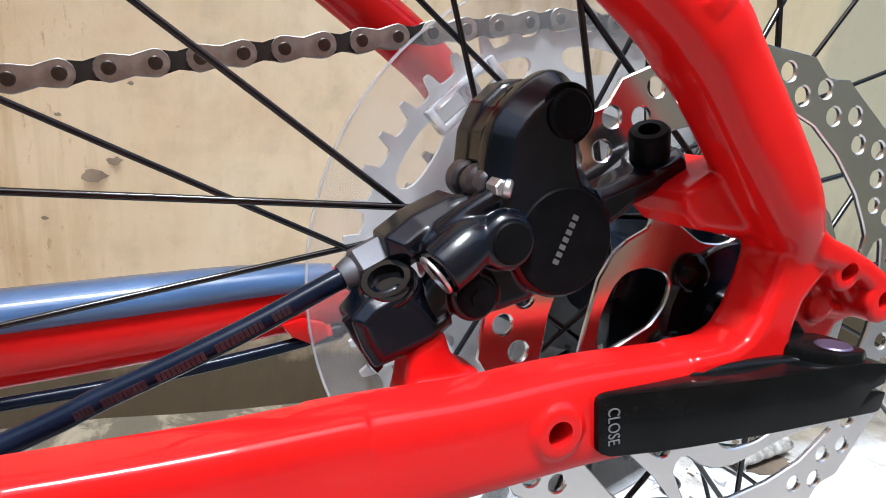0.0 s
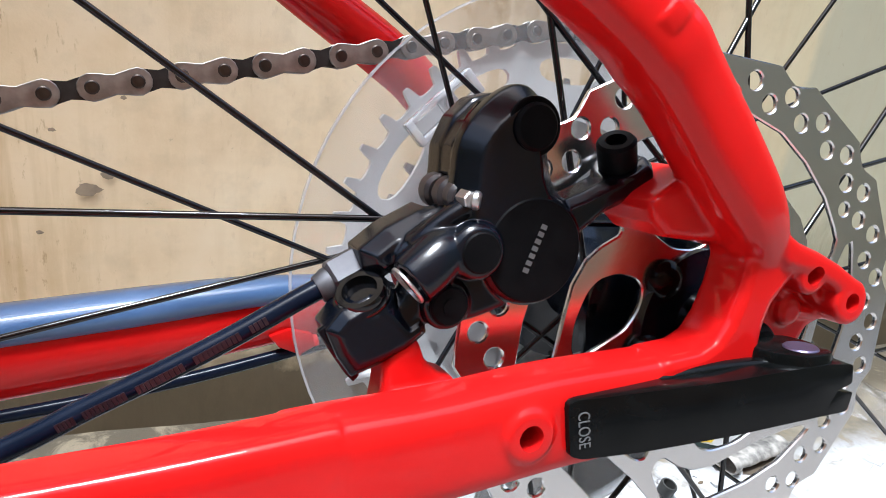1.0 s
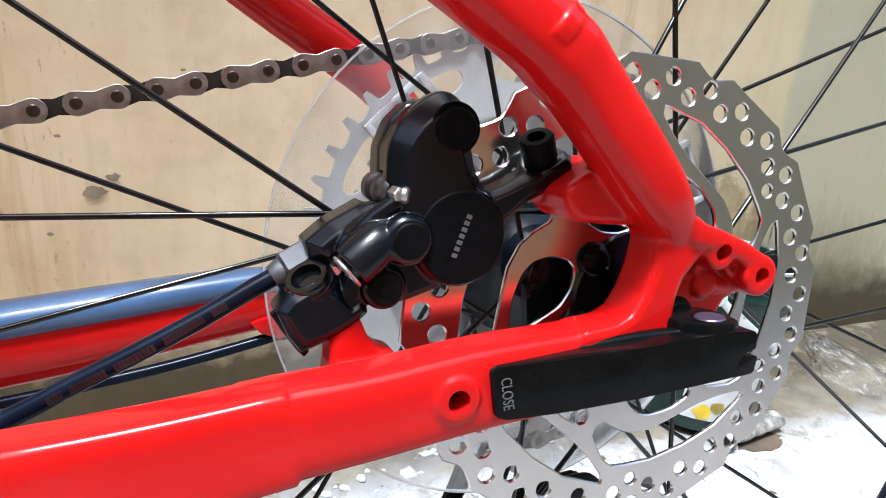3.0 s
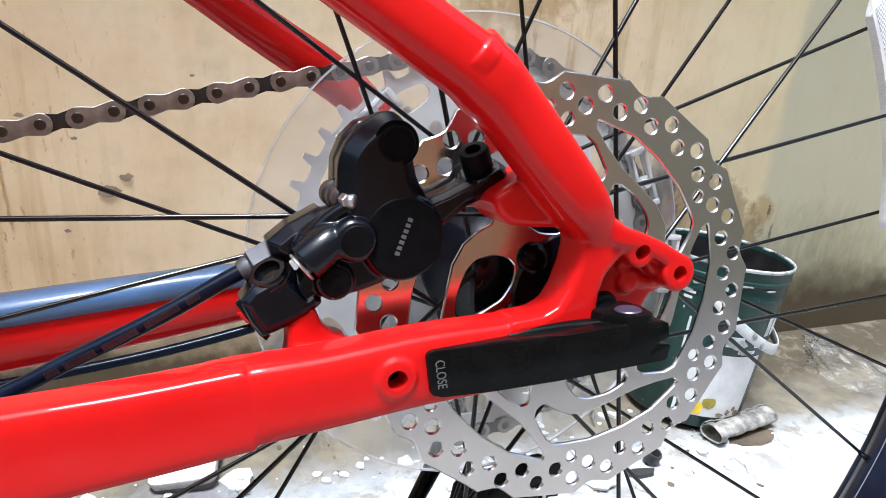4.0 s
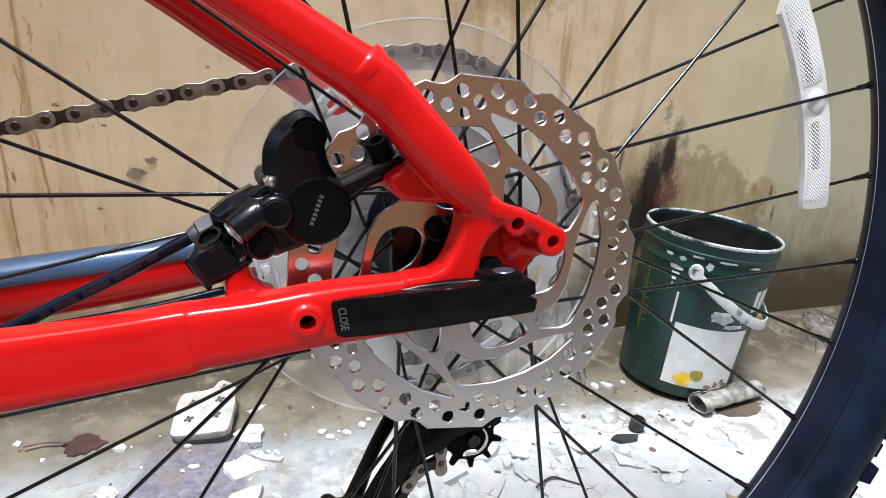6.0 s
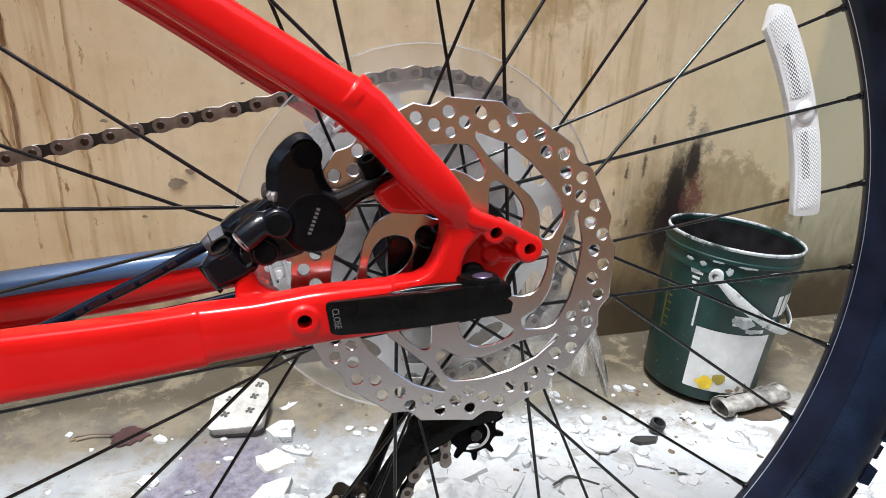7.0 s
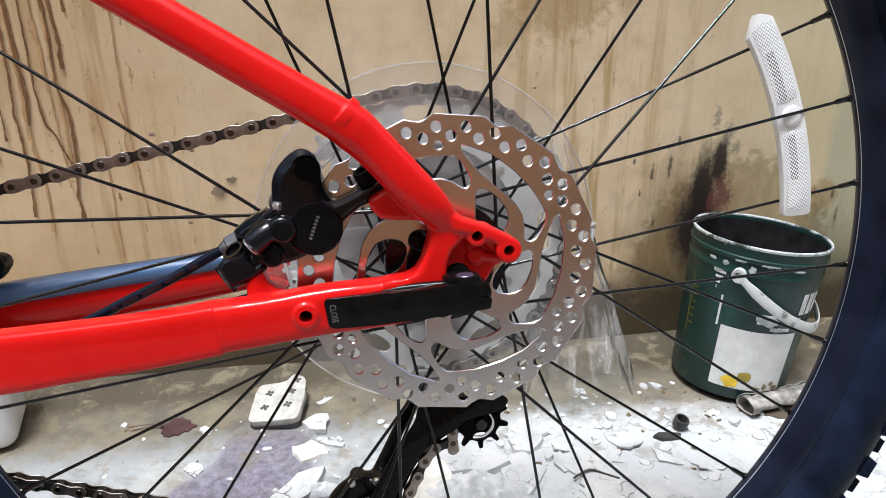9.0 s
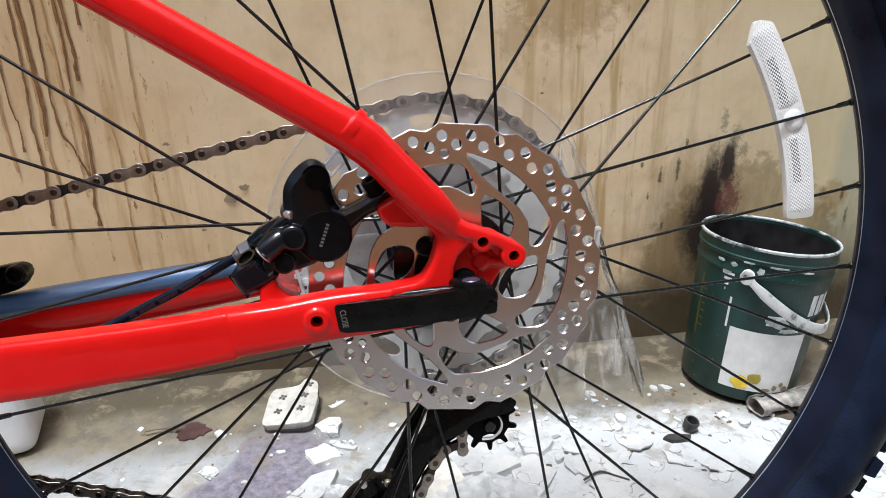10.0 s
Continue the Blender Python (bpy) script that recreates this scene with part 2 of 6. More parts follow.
def lathe(profile, origin=(0, 0, 0), axis=(0, 1, 0), segs=32, closed=False, cap=True):
    """A turned piece: profile rows of (distance along the axis, radius)."""
    d = Vector(axis).normalized()
    u = d.orthogonal().normalized()
    v = d.cross(u)
    o = Vector(origin)
    bm = bmesh.new()
    rings = []
    for s, r in profile:
        rings.append([bm.verts.new(o + d * s + u * (r * math.cos(2 * math.pi * k / segs)) + v * (r * math.sin(2 * math.pi * k / segs))) for k in range(segs)])
    pairs = list(zip(rings, rings[1:])) + ([(rings[-1], rings[0])] if closed else [])
    for r0, r1 in pairs:
        for k in range(segs):
            bm.faces.new((r0[k], r0[(k + 1) % segs], r1[(k + 1) % segs], r1[k]))
    if cap and not closed:
        bm.faces.new(rings[0][::-1])
        bm.faces.new(rings[-1])
    return bm


def ring(p, axis, r, w, h, segs=24, inner=None):
    """A washer-like ring of outer radius r, bore r - w, height h."""
    b = min(w, h) * 0.2
    ri = r - w
    return lathe([(0, ri), (0, r - b), (b, r), (h - b, r), (h, r - b), (h, ri)], p, axis, segs, True)


def block(x0, x1, y0, y1, z0, z1, bevel=0.0, segs=2):
    bm = bmesh.new()
    bmesh.ops.create_cube(bm, size=1.0)
    bmesh.ops.scale(bm, vec=(x1 - x0, y1 - y0, z1 - z0), verts=bm.verts)
    bmesh.ops.translate(bm, verts=bm.verts, vec=((x0 + x1) / 2, (y0 + y1) / 2, (z0 + z1) / 2))
    if bevel:
        bmesh.ops.bevel(bm, geom=list(bm.edges), offset=bevel, segments=segs, profile=0.5, affect="EDGES", clamp_overlap=True)
    return bm


def moved(bm, m):
    bmesh.ops.transform(bm, matrix=m, verts=bm.verts)
    return bm


def fused(name, pieces, voxel, material, cutters=(), smooth=6, angle=60):
    """Pieces (mm) grown into one casting, with holes cut into it. Returns a mesh in metres."""
    bm = join(*pieces)
    bmesh.ops.recalc_face_normals(bm, faces=bm.faces)
    me = bpy.data.meshes.new(name)
    bm.to_mesh(me)
    bm.free()
    ob = new(name + "_raw", me)
    rm = ob.modifiers.new("remesh", "REMESH")
    rm.mode, rm.voxel_size = "VOXEL", voxel
    sm = ob.modifiers.new("smooth", "SMOOTH")
    sm.factor, sm.iterations = 0.5, smooth
    used = [ob]
    if cutters:
        cb = join(*cutters)
        bmesh.ops.recalc_face_normals(cb, faces=cb.faces)
        cm = bpy.data.meshes.new("cutter")
        cb.to_mesh(cm)
        cb.free()
        co = new("cutter", cm)
        used.append(co)
        bo = ob.modifiers.new("holes", "BOOLEAN")
        bo.operation, bo.object, bo.solver = "DIFFERENCE", co, "EXACT"
    dg = bpy.context.evaluated_depsgraph_get()
    dg.update()
    out = bpy.data.meshes.new_from_object(ob.evaluated_get(dg))
    out.name = name
    for o in used:
        bpy.data.objects.remove(o)
    out.transform(Matrix.Scale(MM, 4))
    out.materials.clear()
    out.materials.append(material)
    out.shade_smooth()
    out.set_sharp_from_angle(angle=radians(angle))
    return out


# ---------------- wall, floor ----------------
WALL_Y, WALL_TURN = 0.515, -1.7


def blob(nt, co, cx, cz, rx, rz, rag, amount, gain, axes="xz"):
    """A ragged patch: 1 inside an ellipse whose rim a noise eats away."""
    mp = nt.nodes.new("ShaderNodeMapping")
    nt.links.new(co, mp.inputs[0])
    flat = (1 / rx, 0.0, 1 / rz) if axes == "xz" else (1 / rx, 1 / rz, 0.0)
    mp.inputs["Scale"].default_value = flat
    mp.inputs["Location"].default_value = (-cx / rx, 0.0, -cz / rz) if axes == "xz" else (-cx / rx, -cz / rz, 0.0)
    ln = nt.nodes.new("ShaderNodeVectorMath")
    ln.operation = "LENGTH"
    nt.links.new(mp.outputs[0], ln.inputs[0])
    d = calc(nt, "ADD", calc(nt, "SUBTRACT", 1.0, ln.outputs["Value"]), calc(nt, "MULTIPLY_ADD", rag, amount, -amount / 2))
    return calc(nt, "MULTIPLY", d, gain, clamp=True)


def wall_material():
    """Old cream plaster: blotches, vertical run marks, greener past an upright edge, a dark stain by the pail."""
    m, nt, b = node_mat("old_cream_plaster")
    co = coords(nt)
    mp = nt.nodes.new("ShaderNodeMapping")
    nt.links.new(co, mp.inputs[0])
    mp.inputs["Scale"].default_value = (1.0, 1.0, 0.07)
    sep = nt.nodes.new("ShaderNodeSeparateXYZ")
    nt.links.new(co, sep.inputs[0])
    X, Z = sep.outputs[0], sep.outputs[2]
    blot = noise_node(nt, co, 9, 6, 0.6)
    patch = noise_node(nt, co, 26, 5, 0.6)
    runs = noise_node(nt, mp.outputs[0], 46, 5, 0.6)
    fine = noise_node(nt, co, 420, 3, 0.6)
    rag = noise_node(nt, co, 48, 7, 0.68, 0.4)
    rag2 = noise_node(nt, co, 150, 6, 0.75, 0.5)
    mp2 = nt.nodes.new("ShaderNodeMapping")
    nt.links.new(co, mp2.inputs[0])
    mp2.inputs["Scale"].default_value = (1.0, 1.0, 0.35)
    smear = noise_node(nt, mp2.outputs[0], 42, 7, 0.7, 0.6)
    col = ramp(nt, blot, [(0.30, (0.66, 0.485, 0.29)), (0.5, (0.79, 0.62, 0.40)), (0.72, (0.84, 0.69, 0.48))])
    col = mix(nt, calc(nt, "MULTIPLY", ramp(nt, patch, [(0.5, (0, 0, 0)), (0.7, (1, 1, 1))]), 0.35), col, (0.47, 0.36, 0.22))
    # greener, greyer plaster past an upright edge
    side = calc(nt, "MULTIPLY_ADD", calc(nt, "ADD", X, calc(nt, "MULTIPLY", patch, 0.02)), 60.0, -37.3, True)
    soft = calc(nt, "MULTIPLY_ADD", X, 4.0, -1.35, True)
    col = mix(nt, calc(nt, "MULTIPLY", soft, 0.65), col, (0.60, 0.55, 0.34))
    col = mix(nt, calc(nt, "MULTIPLY", side, 0.65), col, (0.41, 0.42, 0.31))
    # browner tone towards the left of the wall
    wash = calc(nt, "MULTIPLY_ADD", calc(nt, "ADD", X, calc(nt, "MULTIPLY", patch, 0.15)), -3.5, 0.1, True)
    col = mix(nt, calc(nt, "MULTIPLY", wash, 0.5), col, (0.56, 0.365, 0.18))
    # ochre run marks
    band = calc(nt, "SUBTRACT", 1.0, calc(nt, "ABSOLUTE", calc(nt, "MULTIPLY", calc(nt, "SUBTRACT", X, 0.27), 5.5)), clamp=True)
    streak = ramp(nt, runs, [(0.50, (0, 0, 0)), (0.62, (1, 1, 1))])
    col = mix(nt, calc(nt, "MULTIPLY", streak, calc(nt, "MULTIPLY_ADD", band, 0.72, 0.07)), col, (0.42, 0.26, 0.075))
    fleck = ramp(nt, noise_node(nt, mp2.outputs[0], 120, 4, 0.7), [(0.60, (0, 0, 0)), (0.68, (1, 1, 1))])
    band2 = calc(nt, "SUBTRACT", 1.0, calc(nt, "ABSOLUTE", calc(nt, "MULTIPLY", calc(nt, "ADD", X, 0.31), 7.0)), clamp=True)
    col = mix(nt, calc(nt, "MULTIPLY", fleck, calc(nt, "ADD", calc(nt, "MULTIPLY", band2, 0.95), calc(nt, "MULTIPLY_ADD", band, 0.4, 0.1)), clamp=True), col, (0.29, 0.15, 0.05))
    col = mix(nt, calc(nt, "MULTIPLY", streak, calc(nt, "MULTIPLY", band2, 0.55)), col, (0.42, 0.25, 0.10))
    # old ochre water stains higher up and a brown one beside the upright edge
    for cx, cz, rx, rz, amt in ((0.225, 0.470, 0.075, 0.060, 0.55), (0.165, 0.430, 0.022, 0.040, 0.45), (0.310, 0.470, 0.030, 0.030, 0.40), (0.627, 0.195, 0.026, 0.030, 0.60)):
        ochre = blob(nt, co, cx, cz, rx, rz, rag, 2.2, 2.2)
        col = mix(nt, calc(nt, "MULTIPLY", ochre, amt), col, (0.36, 0.22, 0.075))
    # damp brown bloom behind the pail with a tide mark, and the black smears in it
    halo = blob(nt, co, 0.50, 0.10, 0.150, 0.165, rag, 0.55, 5.0)
    rim = calc(nt, "MULTIPLY", halo, calc(nt, "SUBTRACT", 1.0, halo))
    col = mix(nt, calc(nt, "MULTIPLY", halo, calc(nt, "MULTIPLY_ADD", smear, 0.9, 0.12), clamp=True), col, (0.22, 0.145, 0.05))
    col = mix(nt, calc(nt, "MULTIPLY", rim, 1.6, clamp=True), col, (0.20, 0.14, 0.06))
    # darker brown patch on the wall left of the pail
    left = blob(nt, co, 0.405, 0.05, 0.090, 0.25, smear, 1.1, 2.0)
    col = mix(nt, calc(nt, "MULTIPLY", left, 0.60), col, (0.19, 0.12, 0.05))
    for cx, cz, rx, rz, amt in ((0.442, 0.215, 0.022, 0.075, 0.9), (0.430, 0.160, 0.032, 0.075, 0.9), (0.462, 0.255, 0.015, 0.040, 1.2), (0.452, 0.170, 0.026, 0.050, 0.8)):
        dark = blob(nt, co, cx, cz, rx, rz, calc(nt, "MULTIPLY_ADD", rag2, 0.45, calc(nt, "MULTIPLY", smear, 0.55)), amt * 1.6, 1.9)
        col = mix(nt, calc(nt, "MULTIPLY", dark, 0.96), col, (0.016, 0.009, 0.007))
    for cx, cz, rx, rz in ((0.391, 0.252, 0.0035, 0.018), (0.367, 0.243, 0.003, 0.014), (0.376, 0.171, 0.003, 0.008), (0.352, 0.215, 0.002, 0.005),
                           (0.400, 0.285, 0.003, 0.008), (0.340, 0.26, 0.0025, 0.006), (0.640, 0.20, 0.003, 0.012), (0.652, 0.165, 0.003, 0.016)):
        dark = blob(nt, co, cx, cz, rx, rz, rag2, 3.6, 1.8)
        col = mix(nt, calc(nt, "MULTIPLY", dark, 0.8), col, (0.06, 0.045, 0.03))
    for cx, cz, rx, rz in ((0.450, 0.312, 0.006, 0.022), (0.470, 0.290, 0.010, 0.020), (0.482, 0.272, 0.009, 0.012)):
        grey = blob(nt, co, cx, cz, rx, rz, rag2, 3.6, 1.5)
        col = mix(nt, calc(nt, "MULTIPLY", grey, 0.6), col, (0.16, 0.14, 0.10))
    for cx, cz, rx, rz in ((0.472, 0.205, 0.018, 0.036), (0.474, 0.150, 0.010, 0.022), (0.455, 0.196, 0.006, 0.018)):
        wine = blob(nt, co, cx, cz, rx, rz, rag2, 2.8, 1.6)
        col = mix(nt, calc(nt, "MULTIPLY", wine, 0.8), col, (0.13, 0.03, 0.026))
    # dark olive patch at the foot of the wall behind and past the pail
    murk = blob(nt, co, 0.72, 0.02, 0.26, 0.20, smear, 0.9, 1.6)
    col = mix(nt, calc(nt, "MULTIPLY", murk, 0.72), col, (0.13, 0.115, 0.065))
    # grime specks
    speck = ramp(nt, noise_node(nt, co, 60, 5, 0.75), [(0.66, (0, 0, 0)), (0.76, (1, 1, 1))])
    col = mix(nt, calc(nt, "MULTIPLY", speck, 0.55), col, (0.22, 0.16, 0.09))
    # dark brown zone along the foot of the wall, with a ragged upper edge
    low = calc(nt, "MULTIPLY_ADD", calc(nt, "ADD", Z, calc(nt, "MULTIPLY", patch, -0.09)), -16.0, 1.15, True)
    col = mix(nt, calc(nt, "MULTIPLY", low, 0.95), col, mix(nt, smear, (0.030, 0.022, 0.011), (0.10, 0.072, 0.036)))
    nt.links.new(col, b.inputs["Base Color"])
    b.inputs["Roughness"].default_value = 0.62
    bump(nt, b, mix(nt, 0.5, patch, fine), 0.14, 0.002)
    return m


def floor_material():
    """Concrete splashed with white paint and plaster dust, with grey damp marks."""
    m, nt, b = node_mat("paint_splashed_concrete")
    co = coords(nt)
    big, mid, fine = noise_node(nt, co, 7, 6, 0.6), noise_node(nt, co, 45, 5, 0.65), noise_node(nt, co, 500, 3)
    col = ramp(nt, mid, [(0.28, (0.19, 0.20, 0.205)), (0.5, (0.265, 0.28, 0.29)), (0.72, (0.32, 0.335, 0.345))])
    # floor out of view is coloured darker, so it throws less light back
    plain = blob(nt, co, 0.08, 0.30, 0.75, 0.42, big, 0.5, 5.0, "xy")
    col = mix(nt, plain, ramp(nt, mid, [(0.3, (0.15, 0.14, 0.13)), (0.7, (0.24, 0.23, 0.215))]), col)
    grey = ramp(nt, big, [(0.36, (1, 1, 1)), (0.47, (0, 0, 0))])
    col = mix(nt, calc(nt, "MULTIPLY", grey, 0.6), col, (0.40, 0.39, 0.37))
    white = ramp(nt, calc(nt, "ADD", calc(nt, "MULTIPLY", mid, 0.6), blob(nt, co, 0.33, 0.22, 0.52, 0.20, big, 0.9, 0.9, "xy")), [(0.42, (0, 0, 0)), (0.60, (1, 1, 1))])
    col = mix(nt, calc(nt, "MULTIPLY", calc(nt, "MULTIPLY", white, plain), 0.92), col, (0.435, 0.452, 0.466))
    for cx, cy, rx, ry in ((-0.150, 0.315, 0.060, 0.075), (-0.195, 0.265, 0.065, 0.055), (-0.120, 0.235, 0.080, 0.045)):
        purple = blob(nt, co, cx, cy, rx, ry, mid, 1.0, 5.0, "xy")
        col = mix(nt, calc(nt, "MULTIPLY", purple, 0.94), col, ramp(nt, noise_node(nt, co, 90, 5, 0.7), [(0.38, (0.095, 0.085, 0.115)), (0.66, (0.22, 0.205, 0.255))]))
    # mottled brown dirt along the wall, with a darker brown close against it
    sep = nt.nodes.new("ShaderNodeSeparateXYZ")
    nt.links.new(co, sep.inputs[0])
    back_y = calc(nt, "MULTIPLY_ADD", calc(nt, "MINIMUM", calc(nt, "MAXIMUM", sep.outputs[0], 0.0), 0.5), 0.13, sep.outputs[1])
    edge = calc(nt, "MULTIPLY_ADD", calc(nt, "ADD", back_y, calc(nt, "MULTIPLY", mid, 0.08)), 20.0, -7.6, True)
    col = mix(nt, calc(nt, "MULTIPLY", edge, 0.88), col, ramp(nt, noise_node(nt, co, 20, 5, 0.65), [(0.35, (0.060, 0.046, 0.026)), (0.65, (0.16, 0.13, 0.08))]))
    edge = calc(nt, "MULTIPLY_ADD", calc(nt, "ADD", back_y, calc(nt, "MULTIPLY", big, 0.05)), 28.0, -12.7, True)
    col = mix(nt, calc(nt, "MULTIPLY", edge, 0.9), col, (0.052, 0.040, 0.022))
    dab = ramp(nt, noise_node(nt, co, 75, 5, 0.75), [(0.64, (0, 0, 0)), (0.70, (1, 1, 1))])
    col = mix(nt, calc(nt, "MULTIPLY", dab, 0.32), col, (0.25, 0.22, 0.17))
    grime = ramp(nt, noise_node(nt, co, 26, 7, 0.72, 0.5), [(0.52, (0, 0, 0)), (0.62, (1, 1, 1))])
    col = mix(nt, calc(nt, "MULTIPLY", grime, calc(nt, "MULTIPLY_ADD", back_y, 4.2, -0.75, True)), col, (0.16, 0.13, 0.085))
    cr = nt.nodes.new("ShaderNodeTexVoronoi")
    cr.feature = "DISTANCE_TO_EDGE"
    cr.inputs["Scale"].default_value = 13
    ds = nt.nodes.new("ShaderNodeVectorMath")
    ds.operation = "MULTIPLY_ADD"
    nn = nt.nodes.new("ShaderNodeTexNoise")
    nn.inputs["Scale"].default_value = 24
    nn.inputs["Detail"].default_value = 5.0
    nt.links.new(co, nn.inputs["Vector"])
    nt.links.new(nn.outputs["Color"], ds.inputs[0])
    ds.inputs[1].default_value = (0.09, 0.09, 0.0)
    nt.links.new(co, ds.inputs[2])
    nt.links.new(ds.outputs[0], cr.inputs["Vector"])
    crack = ramp(nt, cr.outputs["Distance"], [(0.0, (1, 1, 1)), (0.016, (0, 0, 0))])
    zone = calc(nt, "MULTIPLY_ADD", sep.outputs[0], 9.0, -0.5, True)
    crack = calc(nt, "MULTIPLY", crack, calc(nt, "MULTIPLY", zone, ramp(nt, noise_node(nt, co, 11), [(0.50, (0, 0, 0)), (0.66, (1, 1, 1))])))
    col = mix(nt, calc(nt, "MULTIPLY", crack, 0.85), col, (0.10, 0.09, 0.08))
    nt.links.new(col, b.inputs["Base Color"])
    b.inputs["Roughness"].default_value = 0.7
    bump(nt, b, calc(nt, "ADD", mid, calc(nt, "MULTIPLY", crack, -1.0)), 0.5, 0.004)
    return m


FLOOR_MAT, WALL_MAT = floor_material(), wall_material()


def floor_height(x, y):
    near = max(0.0, 1 - math.hypot(x, y - 0.3) / 1.2)
    return near * (0.006 * noise.noise((x * 9, y * 9, 0.3)) + 0.003 * noise.noise((x * 40, y * 40, 2.0)) - 0.002)


def graded(a, b, centre, n):
    """Steps from a to b that crowd round the centre."""
    out = []
    for i in range(n + 1):
        u = 2 * i / n - 1
        out.append(centre + (b - centre if u > 0 else centre - a) * math.copysign(abs(u) ** 3.2, u))
    return out


def make_floor():
    bm = bmesh.new()
    xs, ys = graded(-40, 40, 0.05, 130), graded(-40, 40, 0.3, 130)
    grid = [[bm.verts.new((x, y, floor_height(x, y))) for x in xs] for y in ys]
    for j in range(len(ys) - 1):
        for i in range(len(xs) - 1):
            bm.faces.new((grid[j][i], grid[j][i + 1], grid[j + 1][i + 1], grid[j + 1][i]))
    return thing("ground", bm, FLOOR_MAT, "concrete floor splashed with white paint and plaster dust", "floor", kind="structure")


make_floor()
wall_pose = pose(0, WALL_Y, 0, 0, 0, WALL_TURN)
wb = bmesh.new()
nx, nz = 150, 60
grid = []
for j in range(nz + 1):
    z = -0.05 + 1.55 * (j / nz) ** 1.5
    grid.append([wb.verts.new((x, 0.0011 * noise.noise((x * 7, 0.0, z * 7)) + 0.0003 * noise.noise((x * 30, 4.0, z * 30)), z))
                 for x in graded(-4.0, 4.0, 0.1, nx)])
for j in range(nz):
    for i in range(nx):
        wb.faces.new((grid[j][i], grid[j][i + 1], grid[j + 1][i + 1], grid[j + 1][i]))
wb = join(wb, block(-4.0, 4.0, 0.012, 0.16, -0.05, 1.5))
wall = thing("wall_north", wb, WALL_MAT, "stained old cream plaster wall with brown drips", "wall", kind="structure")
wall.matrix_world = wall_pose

BROWN_WALL = surface("brown_panel_paint", (0.52, 0.25, 0.115), 0.6, vary=0.2, scale=3, grain=60, bump_h=0.004)
OLIVE_WALL = surface("olive_grey_plaster", (0.29, 0.27, 0.185), 0.7, vary=0.2, scale=3, grain=60, bump_h=0.004)
# walls added out of view to shut off low sky and feed reflections
thing("wall_west", block(-4.15, -4.0, -1.55, 0.5, -0.05, 2.6), OLIVE_WALL, "unseen olive-grey wall added to block the low sky", "wall", kind="structure")
thing("wall_east", block(4.0, 4.15, -1.55, 0.35, -0.05, 2.6), OLIVE_WALL, "unseen olive-grey wall added to block the low sky", "wall", kind="structure")
GREY_BASE = surface("pale_grey_strip", (0.64, 0.65, 0.66), 0.6, vary=0.15, scale=5, grain=60, bump_h=0.002)
back = thing("wall_south", block(-4.2, 4.2, -1.75, -1.6, -0.05, 2.6), OLIVE_WALL, "unseen olive-grey wall added across the yard", "wall", kind="structure")
# panel and strip added out of view: brown and grey for the rotor to mirror
thing("door_1", block(-1.15, 0.85, -1.6, -1.565, 0.14, 2.3, 0.004), BROWN_WALL, "unseen orange-brown panel added for the rotor to reflect", "door", kind="structure")
foot = thing("baseboard", block(-4.2, 4.2, -1.598, -1.56, -0.05, 0.13), GREY_BASE, "unseen pale grey strip added for the rotor to reflect", "baseboard", kind="structure")

# brown drips that ran down the wall: path points in the wall's own x and z
DRIP = surface("dried_brown_drip", (0.20, 0.095, 0.032), 0.6, vary=0.3, scale=60)


def ribbon(points, width):
    pts = spline(points, 12)
    bm = bmesh.new()
    rows = []
    n = len(pts)
    for i, p in enumerate(pts):
        a, b = pts[max(i - 1, 0)], pts[min(i + 1, n - 1)]
        d = Vector((b[0] - a[0], b[1] - a[1])).normalized()
        w = width * (0.60 + 0.42 * noise.noise((p[0] * 50, p[1] * 120, 1.0))) * (1.35 if i > n - 4 else 1.0)
        p = (p[0] + 0.0016 * noise.noise((p[0] * 40, p[1] * 70, 5.0)), p[1])
        s = Vector((-d.y, d.x)) * w
        rows.append([bm.verts.new((p[0] + s.x * u, -0.0016 - 0.0002 * (1 - u * u), p[1] + s.y * u)) for u in (-1, -0.5, 0, 0.5, 1)])
    for r0, r1 in zip(rows, rows[1:]):
        for k in range(4):
            bm.faces.new((r0[k], r0[k + 1], r1[k + 1], r1[k]))
    return bm


DRIP_FAINT = surface("faint_tan_drip", (0.50, 0.305, 0.135), 0.6, vary=0.25, scale=60)


def drip(points, width, material=DRIP):
    part("paint_drip", ribbon(points, width), material, wall, mm=False)
drip([(-0.348, 0.75), (-0.348, 0.485), (-0.347, 0.444), (-0.350, 0.382), (-0.343, 0.352), (-0.345, 0.295), (-0.351, 0.260), (-0.351, 0.224)], 0.0028)
drip([(-0.385, 0.75), (-0.385, 0.486), (-0.384, 0.408), (-0.385, 0.358), (-0.387, 0.337)], 0.0034)
drip([(-0.394, 0.70), (-0.394, 0.486), (-0.396, 0.403), (-0.400, 0.352), (-0.399, 0.298), (-0.404, 0.228)], 0.0022)
drip([(-0.341, 0.70), (-0.341, 0.485), (-0.338, 0.431), (-0.340, 0.398)], 0.0028)
drip([(-0.370, 0.70), (-0.371, 0.456), (-0.373, 0.395), (-0.371, 0.343), (-0.362, 0.323), (-0.349, 0.283)], 0.0020)
drip([(-0.326, 0.62), (-0.326, 0.472), (-0.326, 0.461)], 0.0026)
drip([(-0.416, 0.60), (-0.418, 0.385), (-0.414, 0.353), (-0.415, 0.320)], 0.0016)
drip([(-0.279, 0.50), (-0.282, 0.359), (-0.279, 0.270), (-0.276, 0.218)], 0.0016, DRIP_FAINT)


